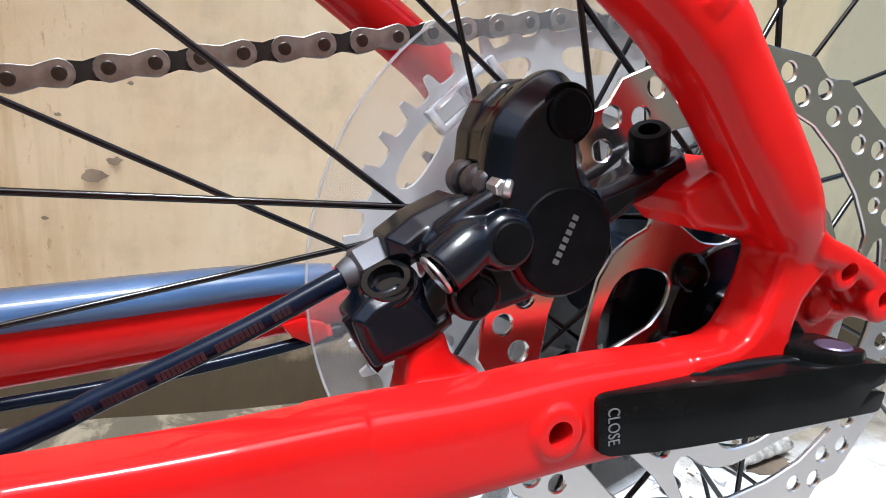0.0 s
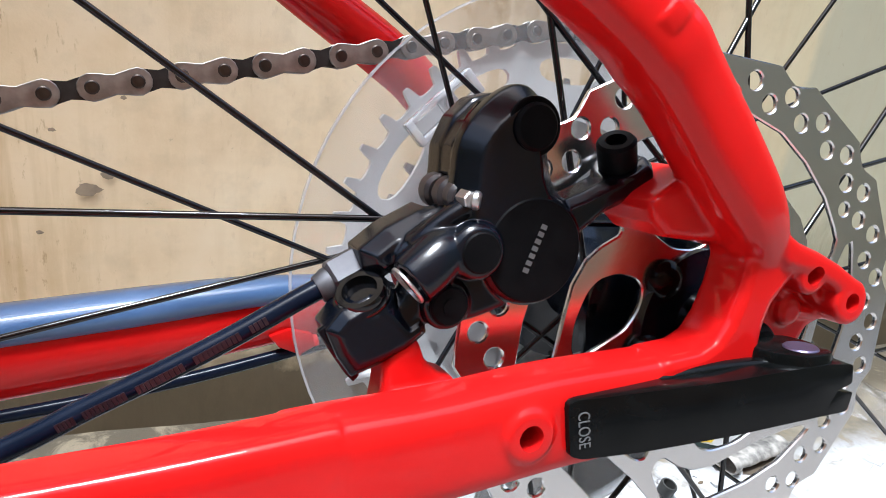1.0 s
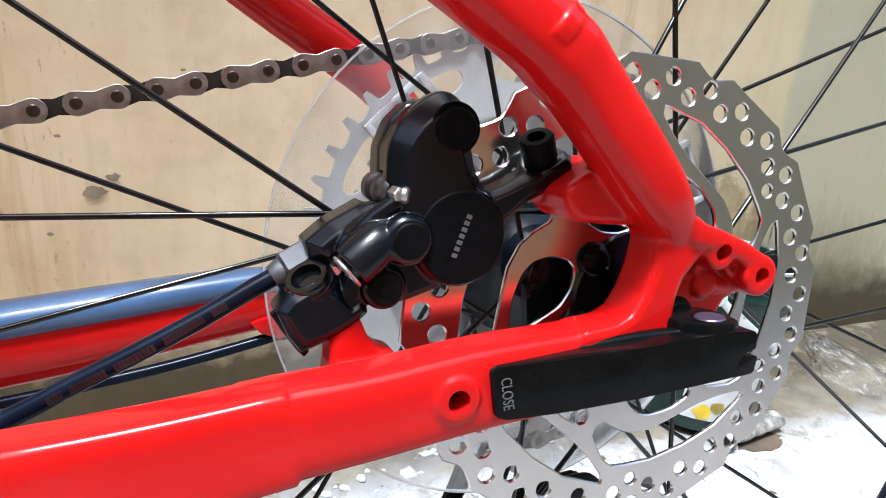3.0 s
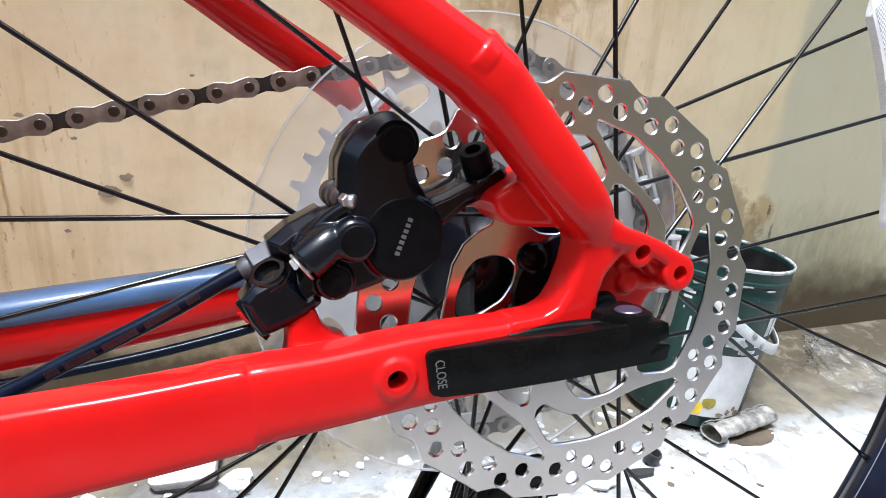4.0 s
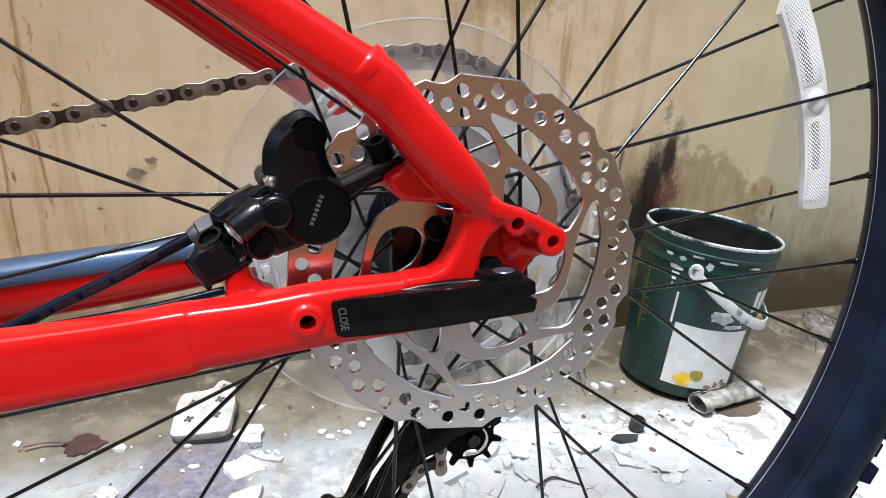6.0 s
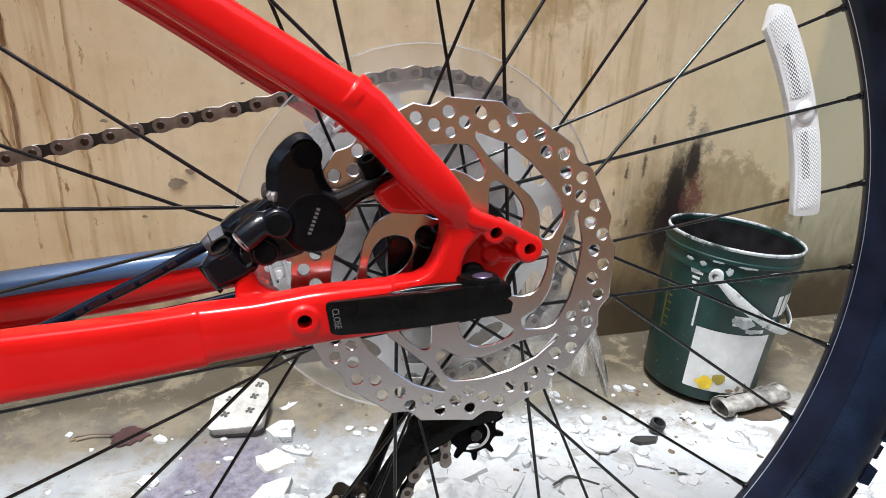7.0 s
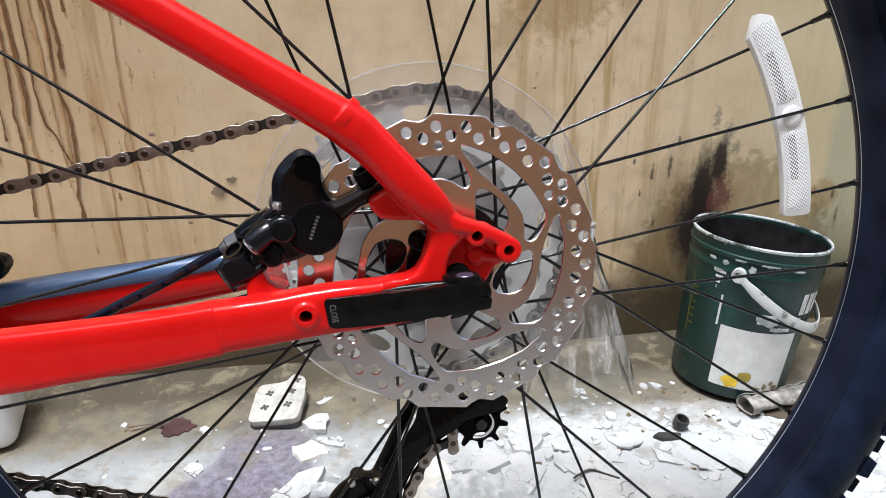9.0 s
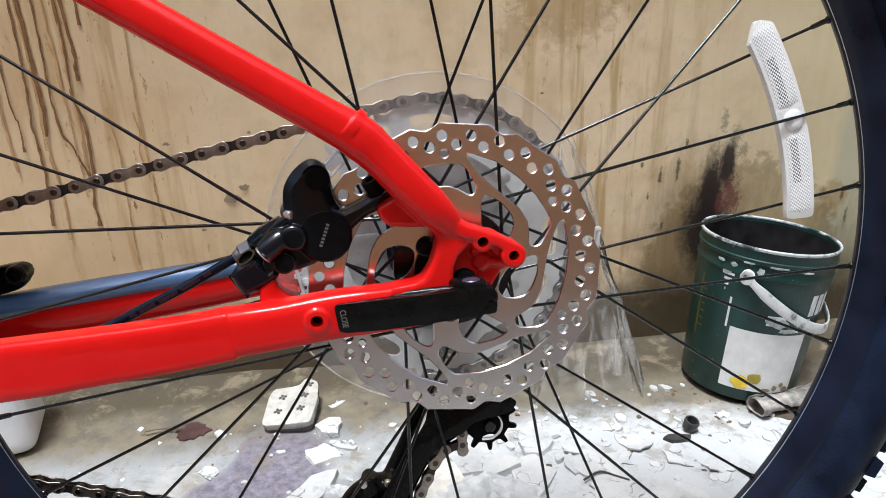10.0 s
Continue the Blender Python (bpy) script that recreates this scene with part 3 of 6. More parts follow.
rnd = random.Random(11)
for k in range(9):
    x, top = rnd.uniform(-0.44, -0.26), rnd.uniform(0.36, 0.52)
    end = top - rnd.uniform(0.04, 0.20)
    drip([(x, top), (x + rnd.uniform(-0.003, 0.003), (2 * top + end) / 3), (x + rnd.uniform(-0.004, 0.004), (top + 2 * end) / 3), (x + rnd.uniform(-0.004, 0.004), end)], rnd.uniform(0.0012, 0.0024), DRIP_FAINT)


def splat(x, z, r, seed):
    """A flat dried blot on the wall."""
    rnd = random.Random(seed)
    bm = bmesh.new()
    n = 14
    rim = [bm.verts.new((x + r * rnd.uniform(0.6, 1.25) * math.cos(2 * math.pi * k / n), -0.0016, z + 0.6 * r * rnd.uniform(0.6, 1.25) * math.sin(2 * math.pi * k / n))) for k in range(n)]
    mid = bm.verts.new((x, -0.0019, z))
    for k in range(n):
        bm.faces.new((rim[k], rim[(k + 1) % n], mid))
    part("wall_blot", bm, DRIP_PALE, wall, mm=False)


DRIP_PALE = surface("dried_grey_brown_blot", (0.27, 0.20, 0.13), 0.55, vary=0.25, scale=80)
for k, (x, z, r) in enumerate([(-0.190, 0.249, 0.010), (-0.174, 0.262, 0.007), (-0.257, 0.321, 0.004), (-0.215, 0.30, 0.003),
                               (-0.16, 0.33, 0.003), (-0.11, 0.36, 0.0025), (-0.23, 0.21, 0.003), (0.20, 0.36, 0.003)]):
    splat(x, z, r, k)

# ---------------- bicycle ----------------
# the bike leans towards the wall; its own frame has the rear axle at (0, 0, 350 mm), x to the rear, y to the drive side
LEAN = Matrix(((0.99941, 0.00597, -0.03385), (0.0, 0.98479, 0.17375), (0.03437, -0.17365, 0.98421)))
AXLE = Vector((0.0004, 0.0608, 0.3447))
bike = new("bicycle")
bike.matrix_world = Matrix.Translation(AXLE + LEAN @ Vector((0, 0, -0.35))) @ LEAN.to_4x4()
tagged(bike, "glossy red mountain bike with disc brake leaning towards the wall", "bicycle")


def assembly(name, me_or_bm, material, label=""):
    """A main part of the bike; its mesh has the axle as its origin."""
    ob = part(name, me_or_bm, material, bike, label)
    ob.location = (0, 0, 0.35)
    return ob


def ell_ring(x, y, z, ry, rz, w, bead):
    """A weld bead round a tube that runs along x."""
    bm = bmesh.new()
    n, k = 40, 8
    rings = []
    for i in range(n):
        a = 2 * math.pi * i / n
        wob = 1 + 0.06 * math.sin(i * 2.7)
        c = Vector((x, y + ry * math.cos(a), z + rz * math.sin(a)))
        o = Vector((0, math.cos(a), math.sin(a)))
        rings.append([bm.verts.new(c + o * (bead * wob * math.cos(2 * math.pi * j / k)) + Vector((w * math.sin(2 * math.pi * j / k), 0, 0))) for j in range(k)])
    for i in range(n):
        r0, r1 = rings[i], rings[(i + 1) % n]
        for j in range(k):
            bm.faces.new((r0[j], r0[(j + 1) % k], r1[(j + 1) % k], r1[j]))
    return bm


def stay_side():
    """The near rear triangle: seatstay, chainstay, dropout and the two brake mounts, one welded piece."""
    seat = tube([(-330, -50, 274, 8.6, 8.8), (-150, -66, 150, 9.2, 9.2), (-100, -70, 115.4, 9.2, 9.4), (-62, -72.5, 89.2, 9.4, 9.7),
                 (-50, -73, 81.0, 10.0, 10.2), (-44.5, -73, 76.6, 10.4, 10.8), (-39.5, -73, 71.4, 10.0, 10.2), (-33.5, -73, 64.4, 9.8, 9.9), (-23.2, -73, 51.6, 9.8, 9.9),
                 (-13.4, -72.4, 39.8, 9.4, 9.4), (-7.0, -71, 31.4, 8.2, 7.8), (-5.0, -69.6, 23.5, 6.8, 5.6), (-5.6, -68.5, 15, 6, 3.6)], 36, 6, box=0.74)
    limb = tube([(2, -66, -8.6, 7, 9.4), (-14, -67, -8.7, 8, 11.1), (-40, -68, -9.1, 8.6, 11.9), (-67, -68, -9.4, 8.8, 12.1), (-95, -68, -11.2, 9.0, 12.0), (-115, -67.5, -12, 9.2, 12.4), (-128, -67, -12.8, 9.2, 12.5)], 40, 6, box=0.5)
    chain = tube([(-118, -68.5, -12.4, 8.4, 12.7), (-150, -68.5, -14.4, 8.2, 13.1), (-190, -68.2, -15.7, 8.2, 13.9), (-222, -67.2, -16.7, 8.2, 14.7), (-330, -57, -20, 8, 15), (-430, -44, -27, 8, 15)], 40, 6, box=0.36)
    weld = ell_ring(-120, -67, -12.4, 9.4, 12.2, 2.6, 0.5)
    weld2 = tube([(-50.5, -73, 83.5, 10.8, 10.7), (-47.2, -73, 80.4, 10.8, 10.7)], 24, smooth=False)
    lip = tube([(-131, -67, -2.4, 5, 2.2), (-120, -67, -1.4, 6, 2.4), (-108, -67, -2.0, 6, 2.2)], 16, 4)
    stub = plate([(-106, -8), (-104.5, -1), (-104, 5), (-101, 9), (-95.5, 10.5), (-93.5, 4.5), (-90, 1.0), (-86, -0.5), (-84, -8)], -59, -48, bevel=1.8)
    gusset = plate([(-39, 36), (-41, 41.8), (-34, 45.5), (-24, 50), (-14, 40), (-8, 26), (-17.0, 30.0), (-27, 31.0), (-35.2, 32.4)], -71, -48, bevel=2.2)
    web = plate([(-14, -14), (-17.5, 2.5), (-10.5, 16), (-7, 27), (3, 27.5), (17.5, 24.5), (26, 18.5), (32, 14.5), (33, 9), (27.5, 5.5), (20, 3), (15, -4), (12, -12), (4, -18), (-8, -19)], -69.5, -60, bevel=1.2)
    node = plate([(-38, -16), (-38, 3.0), (-26, 3.6), (-21, 5.8), (-17.4, 10.6), (-14.2, 18), (-12.2, 26), (-17, 33), (-8, 37), (4, 31), (7.6, 22.5), (1.8, 18.4), (-3, 13.6), (-5.2, 8), (-6.5, 0), (-9, -10), (-16, -18)], -76.8, -61, bevel=2.4)
    tip = rod((25.2, -59, 12.0), (25.2, -78.4, 12.0), 6.6, 24, bevel=1.0)
    boss = rod((9.8, -60, 20.8), (9.8, -77.6, 20.8), 5.6, 24, bevel=1.0)
    rib = plate([(-8, 37), (3, 30), (10, 27.4), (19, 23.2), (28, 17.8), (24, 12), (17, 17), (9, 21), (-2, 24)], -78.4, -61, bevel=1.6)
    rib2 = plate([(11, 19), (16, 13), (22, 7.5), (25, 9), (18, 16), (13, 21)], -74, -61, bevel=1.2)
    lump = rod((9.5, -60, 9.6), (9.5, -72.5, 9.6), 4.6, 20, bevel=1.4)
    rib3 = plate([(4, 14), (7, 12), (13, 7), (24, 5), (22, 8.5), (13, 11.5), (8, 16), (5, 17)], -71.5, -61, bevel=1.2)
    pad = rod((-76, -70, -9.4), (-76, -78.2, -9.4), 6.8, 28, bevel=1.2)
    pad2 = plate([(-84, -12), (-80, -2), (-70, -1), (-58, -3), (-58, -17), (-72, -18), (-81, -17)], -76.4, -66, bevel=2.5)
    holes = [rod((25.2, -84, 12.0), (25.2, -55, 12.0), 2.7, 20), rod((9.8, -84, 20.8), (9.8, -55, 20.8), 2.7, 20),
             rod((-76, -84, -9.4), (-76, -66, -9.4), 3.1, 20)]
    return fused("stays", [seat, limb, chain, weld, weld2, lip, stub, gusset, web, node, tip, boss, rib, rib2, lump, rib3, pad, pad2], 0.6, RED, holes, smooth=4)


frame_side = assembly("frame", stay_side(), RED, "glossy red welded aluminium rear triangle, near side")


# black discs in the threaded holes stand in for the shade inside
for x, z, y in ((25.2, 12.0, -70.5), (9.8, 20.8, -70.5), (-76, -9.4, -70.0)):
    part("threaded_hole", rod((x, y, z), (x, y + 3, z), 3.3, 20), BLACK_MATT, frame_side, "dark plug in the threaded hole, for its shade")


def far_seatstay():
    seat = tube([(-330, 46, 262, 8.6, 8.8), (-150, 60, 145, 9.0, 9.4), (-90, 62, 103, 9, 10), (-62, 63, 84, 9.2, 10.4), (-46, 63, 70, 9, 10), (-25, 62, 42, 8, 9), (-8, 61, 14, 7, 9)], 20, 6)
    drop = plate([(-20, -14), (-14, 14), (0, 22), (14, 12), (14, -10), (6, -28), (-4, -30)], 58, 64, bevel=1.2)
    return fused("seatstay", [seat, drop], 1.4, RED, smooth=4)


part("seatstay", far_seatstay(), RED, frame_side, "glossy red seatstay on the chain side")
part("chainstay", tube([(-2, 60, -5, 6, 10), (-60, 61, -12, 7, 11), (-110, 61, -16, 8, 12), (-160, 60, -19, 9, 14), (-240, 57, -23.5, 9, 15), (-330, 50, -30, 9, 15), (-430, 40, -37, 9, 15)], 24, 6), RED, frame_side, "glossy red chainstay on the chain side")
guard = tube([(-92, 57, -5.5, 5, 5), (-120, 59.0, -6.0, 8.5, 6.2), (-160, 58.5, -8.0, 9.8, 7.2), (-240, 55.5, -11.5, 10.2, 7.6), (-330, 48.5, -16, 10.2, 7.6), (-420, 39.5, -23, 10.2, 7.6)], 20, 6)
part("chainstay_guard", guard, GUARD, frame_side, "glossy blue plastic chainstay guard")
stop = join(plate([(-112, -22), (-104, -20), (-95, -23), (-94, -28), (-100, -31), (-108, -27)], 52, 60, bevel=1.0), rod((-101, 56, -29), (-92, 56, -27.6), 3.4, 16, bevel=0.5))
part("cable_stop", stop, RED, frame_side, "small red welded cable stop")
cable = tube([(-430, 45, -50, 2.4, 2.4), (-300, 52, -44, 2.4, 2.4), (-202, 54, -40, 2.4, 2.4), (-150, 55, -36.5, 2.4, 2.4), (-110, 56, -31.5, 2.4, 2.4), (-92, 56, -28, 2.4, 2.4), (-60, 60, -26, 2.4, 2.4), (-10, 68, -60, 2.4, 2.4), (8, 66, -110, 2.4, 2.4)], 12, 6)
part("gear_cable", cable, HOSE, frame_side, "black gear cable housing")
part("cable_ferrule", rod((-100, 56, -29.3), (-88, 56, -27.2), 3.4, 16, bevel=0.6), BLACK_GLOSS, frame_side, "black cable ferrule")


# --- rear wheel ---
def rim_profile():
    return [(-4.5, 281.6), (-3, 280.6), (0, 281.2), (3, 283.6), (4.5, 286.0), (11.0, 294.0), (13.8, 299), (13.8, 302), (12.6, 302.4), (12.4, 298), (9, 292), (0, 290), (-9, 292), (-12.4, 298), (-12.6, 302.4), (-13.8, 302), (-13.8, 297), (-11.0, 288.5)]


wheel = assembly("rear_wheel", lathe(rim_profile(), segs=160, closed=True), RIM_BLACK, "black aluminium rim of the rear wheel")


def tyre_profile():
    pts = [(-12.2, 299)]
    for a in range(-60, 241, 15):
        s, c = math.sin(radians(a)), math.cos(radians(a))
        pts.append((-26.5 * c, 321 + 25.5 * s)) if -45 <= a <= 225 else None
    pts.append((12.2, 299))
    return pts


part("rim_edge", lathe([(-4.8, 281.4), (-4.5, 281.15), (-4.3, 281.4), (-4.5, 281.8)], segs=160, closed=True), BRIGHT, wheel, "thin bright ring on the inner edge of the rim")
part("tyre", lathe(tyre_profile(), segs=160, closed=True), RUBBER, wheel, "black knobbly rubber tyre")


def tread():
    """Rows of tyre knobs round the tread, joined."""
    verts, faces = [], []
    for row, (y, r, n, off) in enumerate([(-21, 338.5, 66, 0.0), (-10.5, 345.5, 66, 0.5), (0, 347, 66, 0.0), (10.5, 345.5, 66, 0.5), (21, 338.5, 66, 0.0)]):
        tilt = y / 26.0
        for k in range(n):
            a = 2 * math.pi * (k + off) / n
            o = Vector((math.cos(a), 0, math.sin(a)))
            t = Vector((-math.sin(a), 0, math.cos(a)))
            up = (o * math.cos(tilt * 0.9) + Vector((0, 1, 0)) * math.sin(tilt * 0.9))
            sd = t.cross(up)
            c = o * r + Vector((0, y, 0))
            i0 = len(verts)
            for h, s in ((-2, 1.0), (4.2, 0.8)):
                for u, v in ((-1, -1), (1, -1), (1, 1), (-1, 1)):
                    verts.append(c + up * h + t * (u * s * (7.5 if row % 2 == 0 else 6)) + sd * (v * s * 4.2))
            faces += [(i0, i0 + 1, i0 + 5, i0 + 4), (i0 + 1, i0 + 2, i0 + 6, i0 + 5), (i0 + 2, i0 + 3, i0 + 7, i0 + 6), (i0 + 3, i0, i0 + 4, i0 + 7), (i0 + 4, i0 + 5, i0 + 6, i0 + 7)]
    bm = bmesh.new()
    vs = [bm.verts.new(v) for v in verts]
    for f in faces:
        bm.faces.new([vs[i] for i in f])
    return bm


tr = part("tread", tread(), RUBBER, wheel)
tr["kind"] = "stuff"

hub_shell = lathe([(-50.5, 9), (-50.5, 23.5), (-47, 24), (-46, 19), (-39, 19), (-37.5, 33.5), (-34.5, 34), (-32.5, 24), (-26, 15), (0, 13), (14, 16), (19, 22), (20.5, 33.5), (23.5, 33.5), (25, 18), (30, 17), (60, 17), (60, 8)], segs=40)
part("hub_shell", hub_shell, BLACK_CAST, wheel, "black cast hub shell with two spoke flanges")
for prof in ([(-62, 6), (-62, 8.5), (-58, 10.5), (-50.5, 11.5), (-50.5, 6)], [(60, 5), (60, 11), (68, 9), (68, 5)]):
    part("axle_nut", lathe(prof, segs=24), BLACK_STEEL, wheel, "black axle lock nut")

NIP0, STEP = 2.6, 11.25


def spoke_mesh(flange_y, sign):
    """A spoke whose nipple lies at angle zero, tangent to its flange."""
    r_fl, off = 31.5, (30.2 if sign > 0 else -28.6)
    # inner end beside the axle, where the line leaves the flange circle
    n = Vector((281.0, 0, 0))
    tilt = math.asin(off / 281.0)
    d = Vector((-math.cos(tilt), 0, math.sin(tilt)))
    s = 281.0 * math.cos(tilt) - math.sqrt(max(0.0, r_fl ** 2 - off ** 2))
    e = n + d * s
    e.y = flange_y
    n2 = n + (e - n) * 0.045
    bm = join(rod(n2, n + (e - n) * 0.4, 1.0, 10), rod(n + (e - n) * 0.4, e, 1.0, 10))
    bm2 = join(rod(e + Vector((0, -1.8, 0)), e + Vector((0, 1.8, 0)), 1.9, 10), bm)
    return finish(bm2, BLACK_STEEL, "spoke")


def nipple_mesh(flange_y, sign):
    tilt = math.asin((30.2 if sign > 0 else -28.6) / 281.0)
    d = Vector((-math.cos(tilt), flange_y / 281.0, math.sin(tilt))).normalized()
    n = Vector((281.5, 0, 0))
    bm = lathe([(-1, 2.6), (1.5, 2.4), (2.2, 1.75), (11.5, 1.6), (12.5, 1.2)], n, d, 8)
    return finish(bm, BLACK_STEEL, "nipple")


SPOKES = {}
for side, fy in (("near", -36.0), ("far", 22.0)):
    for sg in (-1, 1):
        SPOKES[side, sg] = (spoke_mesh(fy, sg), nipple_mesh(fy, sg))
for k in range(32):
    side = "near" if k % 2 else "far"
    sg = 1 if k % 4 in (1, 2) else -1
    sm_, nm_ = SPOKES[side, sg]
    turn = Euler((0, -radians(NIP0 + STEP * k), 0))
    for nm, me in (("spoke", sm_), ("nipple", nm_)):
        ob = part(nm, me, BLACK_STEEL, wheel)
        ob.rotation_euler = turn


# spoke reflector: a curved white bar clipped to the spokes
def arc_outline(r0, r1, a0, a1, n=14):
    return [(r1 * math.cos(radians(a0 + (a1 - a0) * i / n)), r1 * math.sin(radians(a0 + (a1 - a0) * i / n))) for i in range(n + 1)] + \
           [(r0 * math.cos(radians(a1 - (a1 - a0) * i / n)), r0 * math.sin(radians(a1 - (a1 - a0) * i / n))) for i in range(n + 1)]


def reflector_outline(r0, r1, a0, a1, n=14):
    """Curved bar with a slanted upper end."""
    pts = arc_outline(r0, r1, a0, a1, n)
    rm = r1 - 0.45 * (r1 - r0)
    cut = [(r1 * math.cos(radians(a1 - 1.2)), r1 * math.sin(radians(a1 - 1.2))), (rm * math.cos(radians(a1 + 0.5)), rm * math.sin(radians(a1 + 0.5))),
           (r0 * math.cos(radians(a1 - 2.2)), r0 * math.sin(radians(a1 - 2.2)))]
    return pts[:n] + cut + pts[n + 2:]


def reflector_material(name, dark):
    m, nt, b = node_mat(name)
    co = coords(nt)
    sep = nt.nodes.new("ShaderNodeSeparateXYZ")
    nt.links.new(co, sep.inputs[0])
    ch = nt.nodes.new("ShaderNodeTexChecker")
    ch.inputs["Scale"].default_value = 1000
    ro = nt.nodes.new("ShaderNodeMapping")
    ro.inputs["Rotation"].default_value = (0, radians(14), 0)
    ro.inputs["Scale"].default_value = (1.0, 0.0, 0.8)
    nt.links.new(co, ro.inputs[0])
    nt.links.new(ro.outputs[0], ch.inputs["Vector"])
    col = mix(nt, ch.outputs["Fac"], (0.92, 0.93, 0.94), dark)
    nt.links.new(col, b.inputs["Base Color"])
    b.inputs["Roughness"].default_value = 0.15
    bump(nt, b, ch.outputs["Fac"], 0.6, 0.0006)
    return m


def ribbed_material():
    m, nt, b = node_mat("reflector_plastic")
    co = coords(nt)
    wv = nt.nodes.new("ShaderNodeTexWave")
    wv.inputs["Scale"].default_value = 620
    wv.inputs["Distortion"].default_value = 0.6
    ro = nt.nodes.new("ShaderNodeMapping")
    ro.inputs["Rotation"].default_value = (0, radians(60), 0)
    nt.links.new(co, ro.inputs[0])
    nt.links.new(ro.outputs[0], wv.inputs["Vector"])
    nt.links.new(ramp(nt, wv.outputs["Fac"], [(0.1, (0.90, 0.91, 0.92)), (0.7, (0.97, 0.98, 0.98))]), b.inputs["Base Color"])
    b.inputs["Roughness"].default_value = 0.2
    b.inputs["Coat Weight"].default_value = 0.5
    bump(nt, b, wv.outputs["Fac"], 0.5, 0.0003)
    # half-clear moulding: some of what lies behind shows through
    tr = nt.nodes.new("ShaderNodeBsdfTransparent")
    mx = nt.nodes.new("ShaderNodeMixShader")
    mx.inputs[0].default_value = 0.80
    nt.links.new(tr.outputs[0], mx.inputs[1])
    nt.links.new(b.outputs[0], mx.inputs[2])
    nt.links.new(mx.outputs[0], nt.nodes["Material Output"].inputs[0])
    return m


RIBBED = ribbed_material()
part("spoke_reflector", plate(rounded(reflector_outline(226.5, 245.5, -1.0, 30.6), 2, 0.25), -4.2, 0.4, bevel=0.5), RIBBED, wheel, "white ribbed plastic spoke reflector")
PRISM_PALE = reflector_material("pale_reflector_prisms", (0.50, 0.52, 0.54))
PRISM_DARK = reflector_material("dark_reflector_prisms", (0.13, 0.13, 0.14))
for a0, a1, b0, b1 in ((16.8, 29.4, 17.4, 25.0), (0.0, 12.4, 4.8, 11.8)):
    part("prism_panel", plate(rounded(arc_outline(229.0, 243.0, a0, a1), 1, 0.4), -4.40, -3.5, bevel=0.15), PRISM_PALE, wheel, "raised pale panel of fine prisms")
    part("prism_band", plate(arc_outline(231.4, 236.8, b0, b1), -4.55, -3.4), PRISM_DARK, wheel, "dark checkered prism band of the reflector")
# moulded teeth along the reflector's inner edge
for k in range(26):
    p = polar([(226.9, 0.4 + 1.13 * k)])[0]
    if abs(0.4 + 1.13 * k - 14.6) > 1.6:
        part("edge_tooth", rod((p[0], -4.4, p[1]), (p[0], -3.2, p[1]), 0.38, 8), RIBBED, wheel)
cap = polar([(237, 14.6)])[0]
part("reflector_clip", lathe([(-6.2, 0.4), (-6.1, 3.0), (-5.7, 5.0), (-5.0, 6.5), (-4.0, 7.0), (-1, 7.0)], (cap[0], 0, cap[1]), (0, 1, 0), 32), RIBBED, wheel, "round white domed clip")

# --- disc rotor ---
def rotor_outline():
    out = []
    for k in range(12):
        a = 8.0 + 30 * k
        out += [(77.6, a), (78.4, a + 2.2), (80.7, a + 5.5), (79.9, a + 10), (79.9, a + 20), (80.9, a + 24.5), (78.2, a + 28.2)]
    return polar(out)


OUTER_WIN = [(64.4, 80.8), (64.2, 78.6), (63.0, 66.6), (60.8, 53.5), (59.5, 39.5), (58.6, 29), (58.4, 24.3), (56.0, 20.5), (52.4, 17.4),
             (48.0, 13.2), (45.0, 13.0), (43.0, 14.8), (42.6, 17.2), (45.4, 25.0), (47.3, 31.3), (48.4, 41.0), (48.4, 51.0), (51.0, 66.0), (56.0, 75.0), (61.8, 80.8)]
INNER_WIN = [(24.5, 44), (27.5, 57), (33.5, 62.6), (40.5, 66.8), (43.6, 66.8), (45.0, 63.6), (44.6, 54), (42.8, 42), (40.5, 35.5), (35.4, 29.4), (29.5, 26.5), (26, 29), (24.6, 36)]
holes = [circle(0, 0, 17.0, 32)]
for k in range(30):
    holes.append(circle(*polar([(74.0, 8 + 12 * k)])[0], 2.75, 14))
    holes.append(circle(*polar([(69.0, 2 + 12 * k)])[0], 2.75, 14))
for k in range(6):
    holes.append(circle(*polar([(64.5, 31.8 + 60 * k)])[0], 2.3, 14))
    holes.append(polar(OUTER_WIN, 60 * k))
    holes.append(rounded(polar(INNER_WIN, 60 * k), 2, 0.3))
rotor = assembly("disc_rotor", plate(rotor_outline(), -52.9, -51.1, holes, bevel=0.42, segs=1), ROTOR, "drilled stainless steel brake rotor with scalloped edge")
# the disc runs a little out of true
rotor.matrix_local = Matrix.Translation((0.0022, 0.0035, 0.34855)) @ Matrix.Rotation(-0.042, 4, "Z") @ Matrix.Rotation(-0.019, 4, "X") @ Matrix.Rotation(0.0082, 4, "Y")
for k in range(6):
    x, z = polar([(22.0, 14.7 + 60 * k)])[0]
    part("rotor_bolt", join(lathe([(0, 2.2), (1.2, 4.6), (2.6, 5.8), (4.2, 6.0), (4.4, 2.0)], (x, -57.3, z), (0, 1, 0), 18)), BLACK_GLOSS, rotor, "black domed rotor bolt")

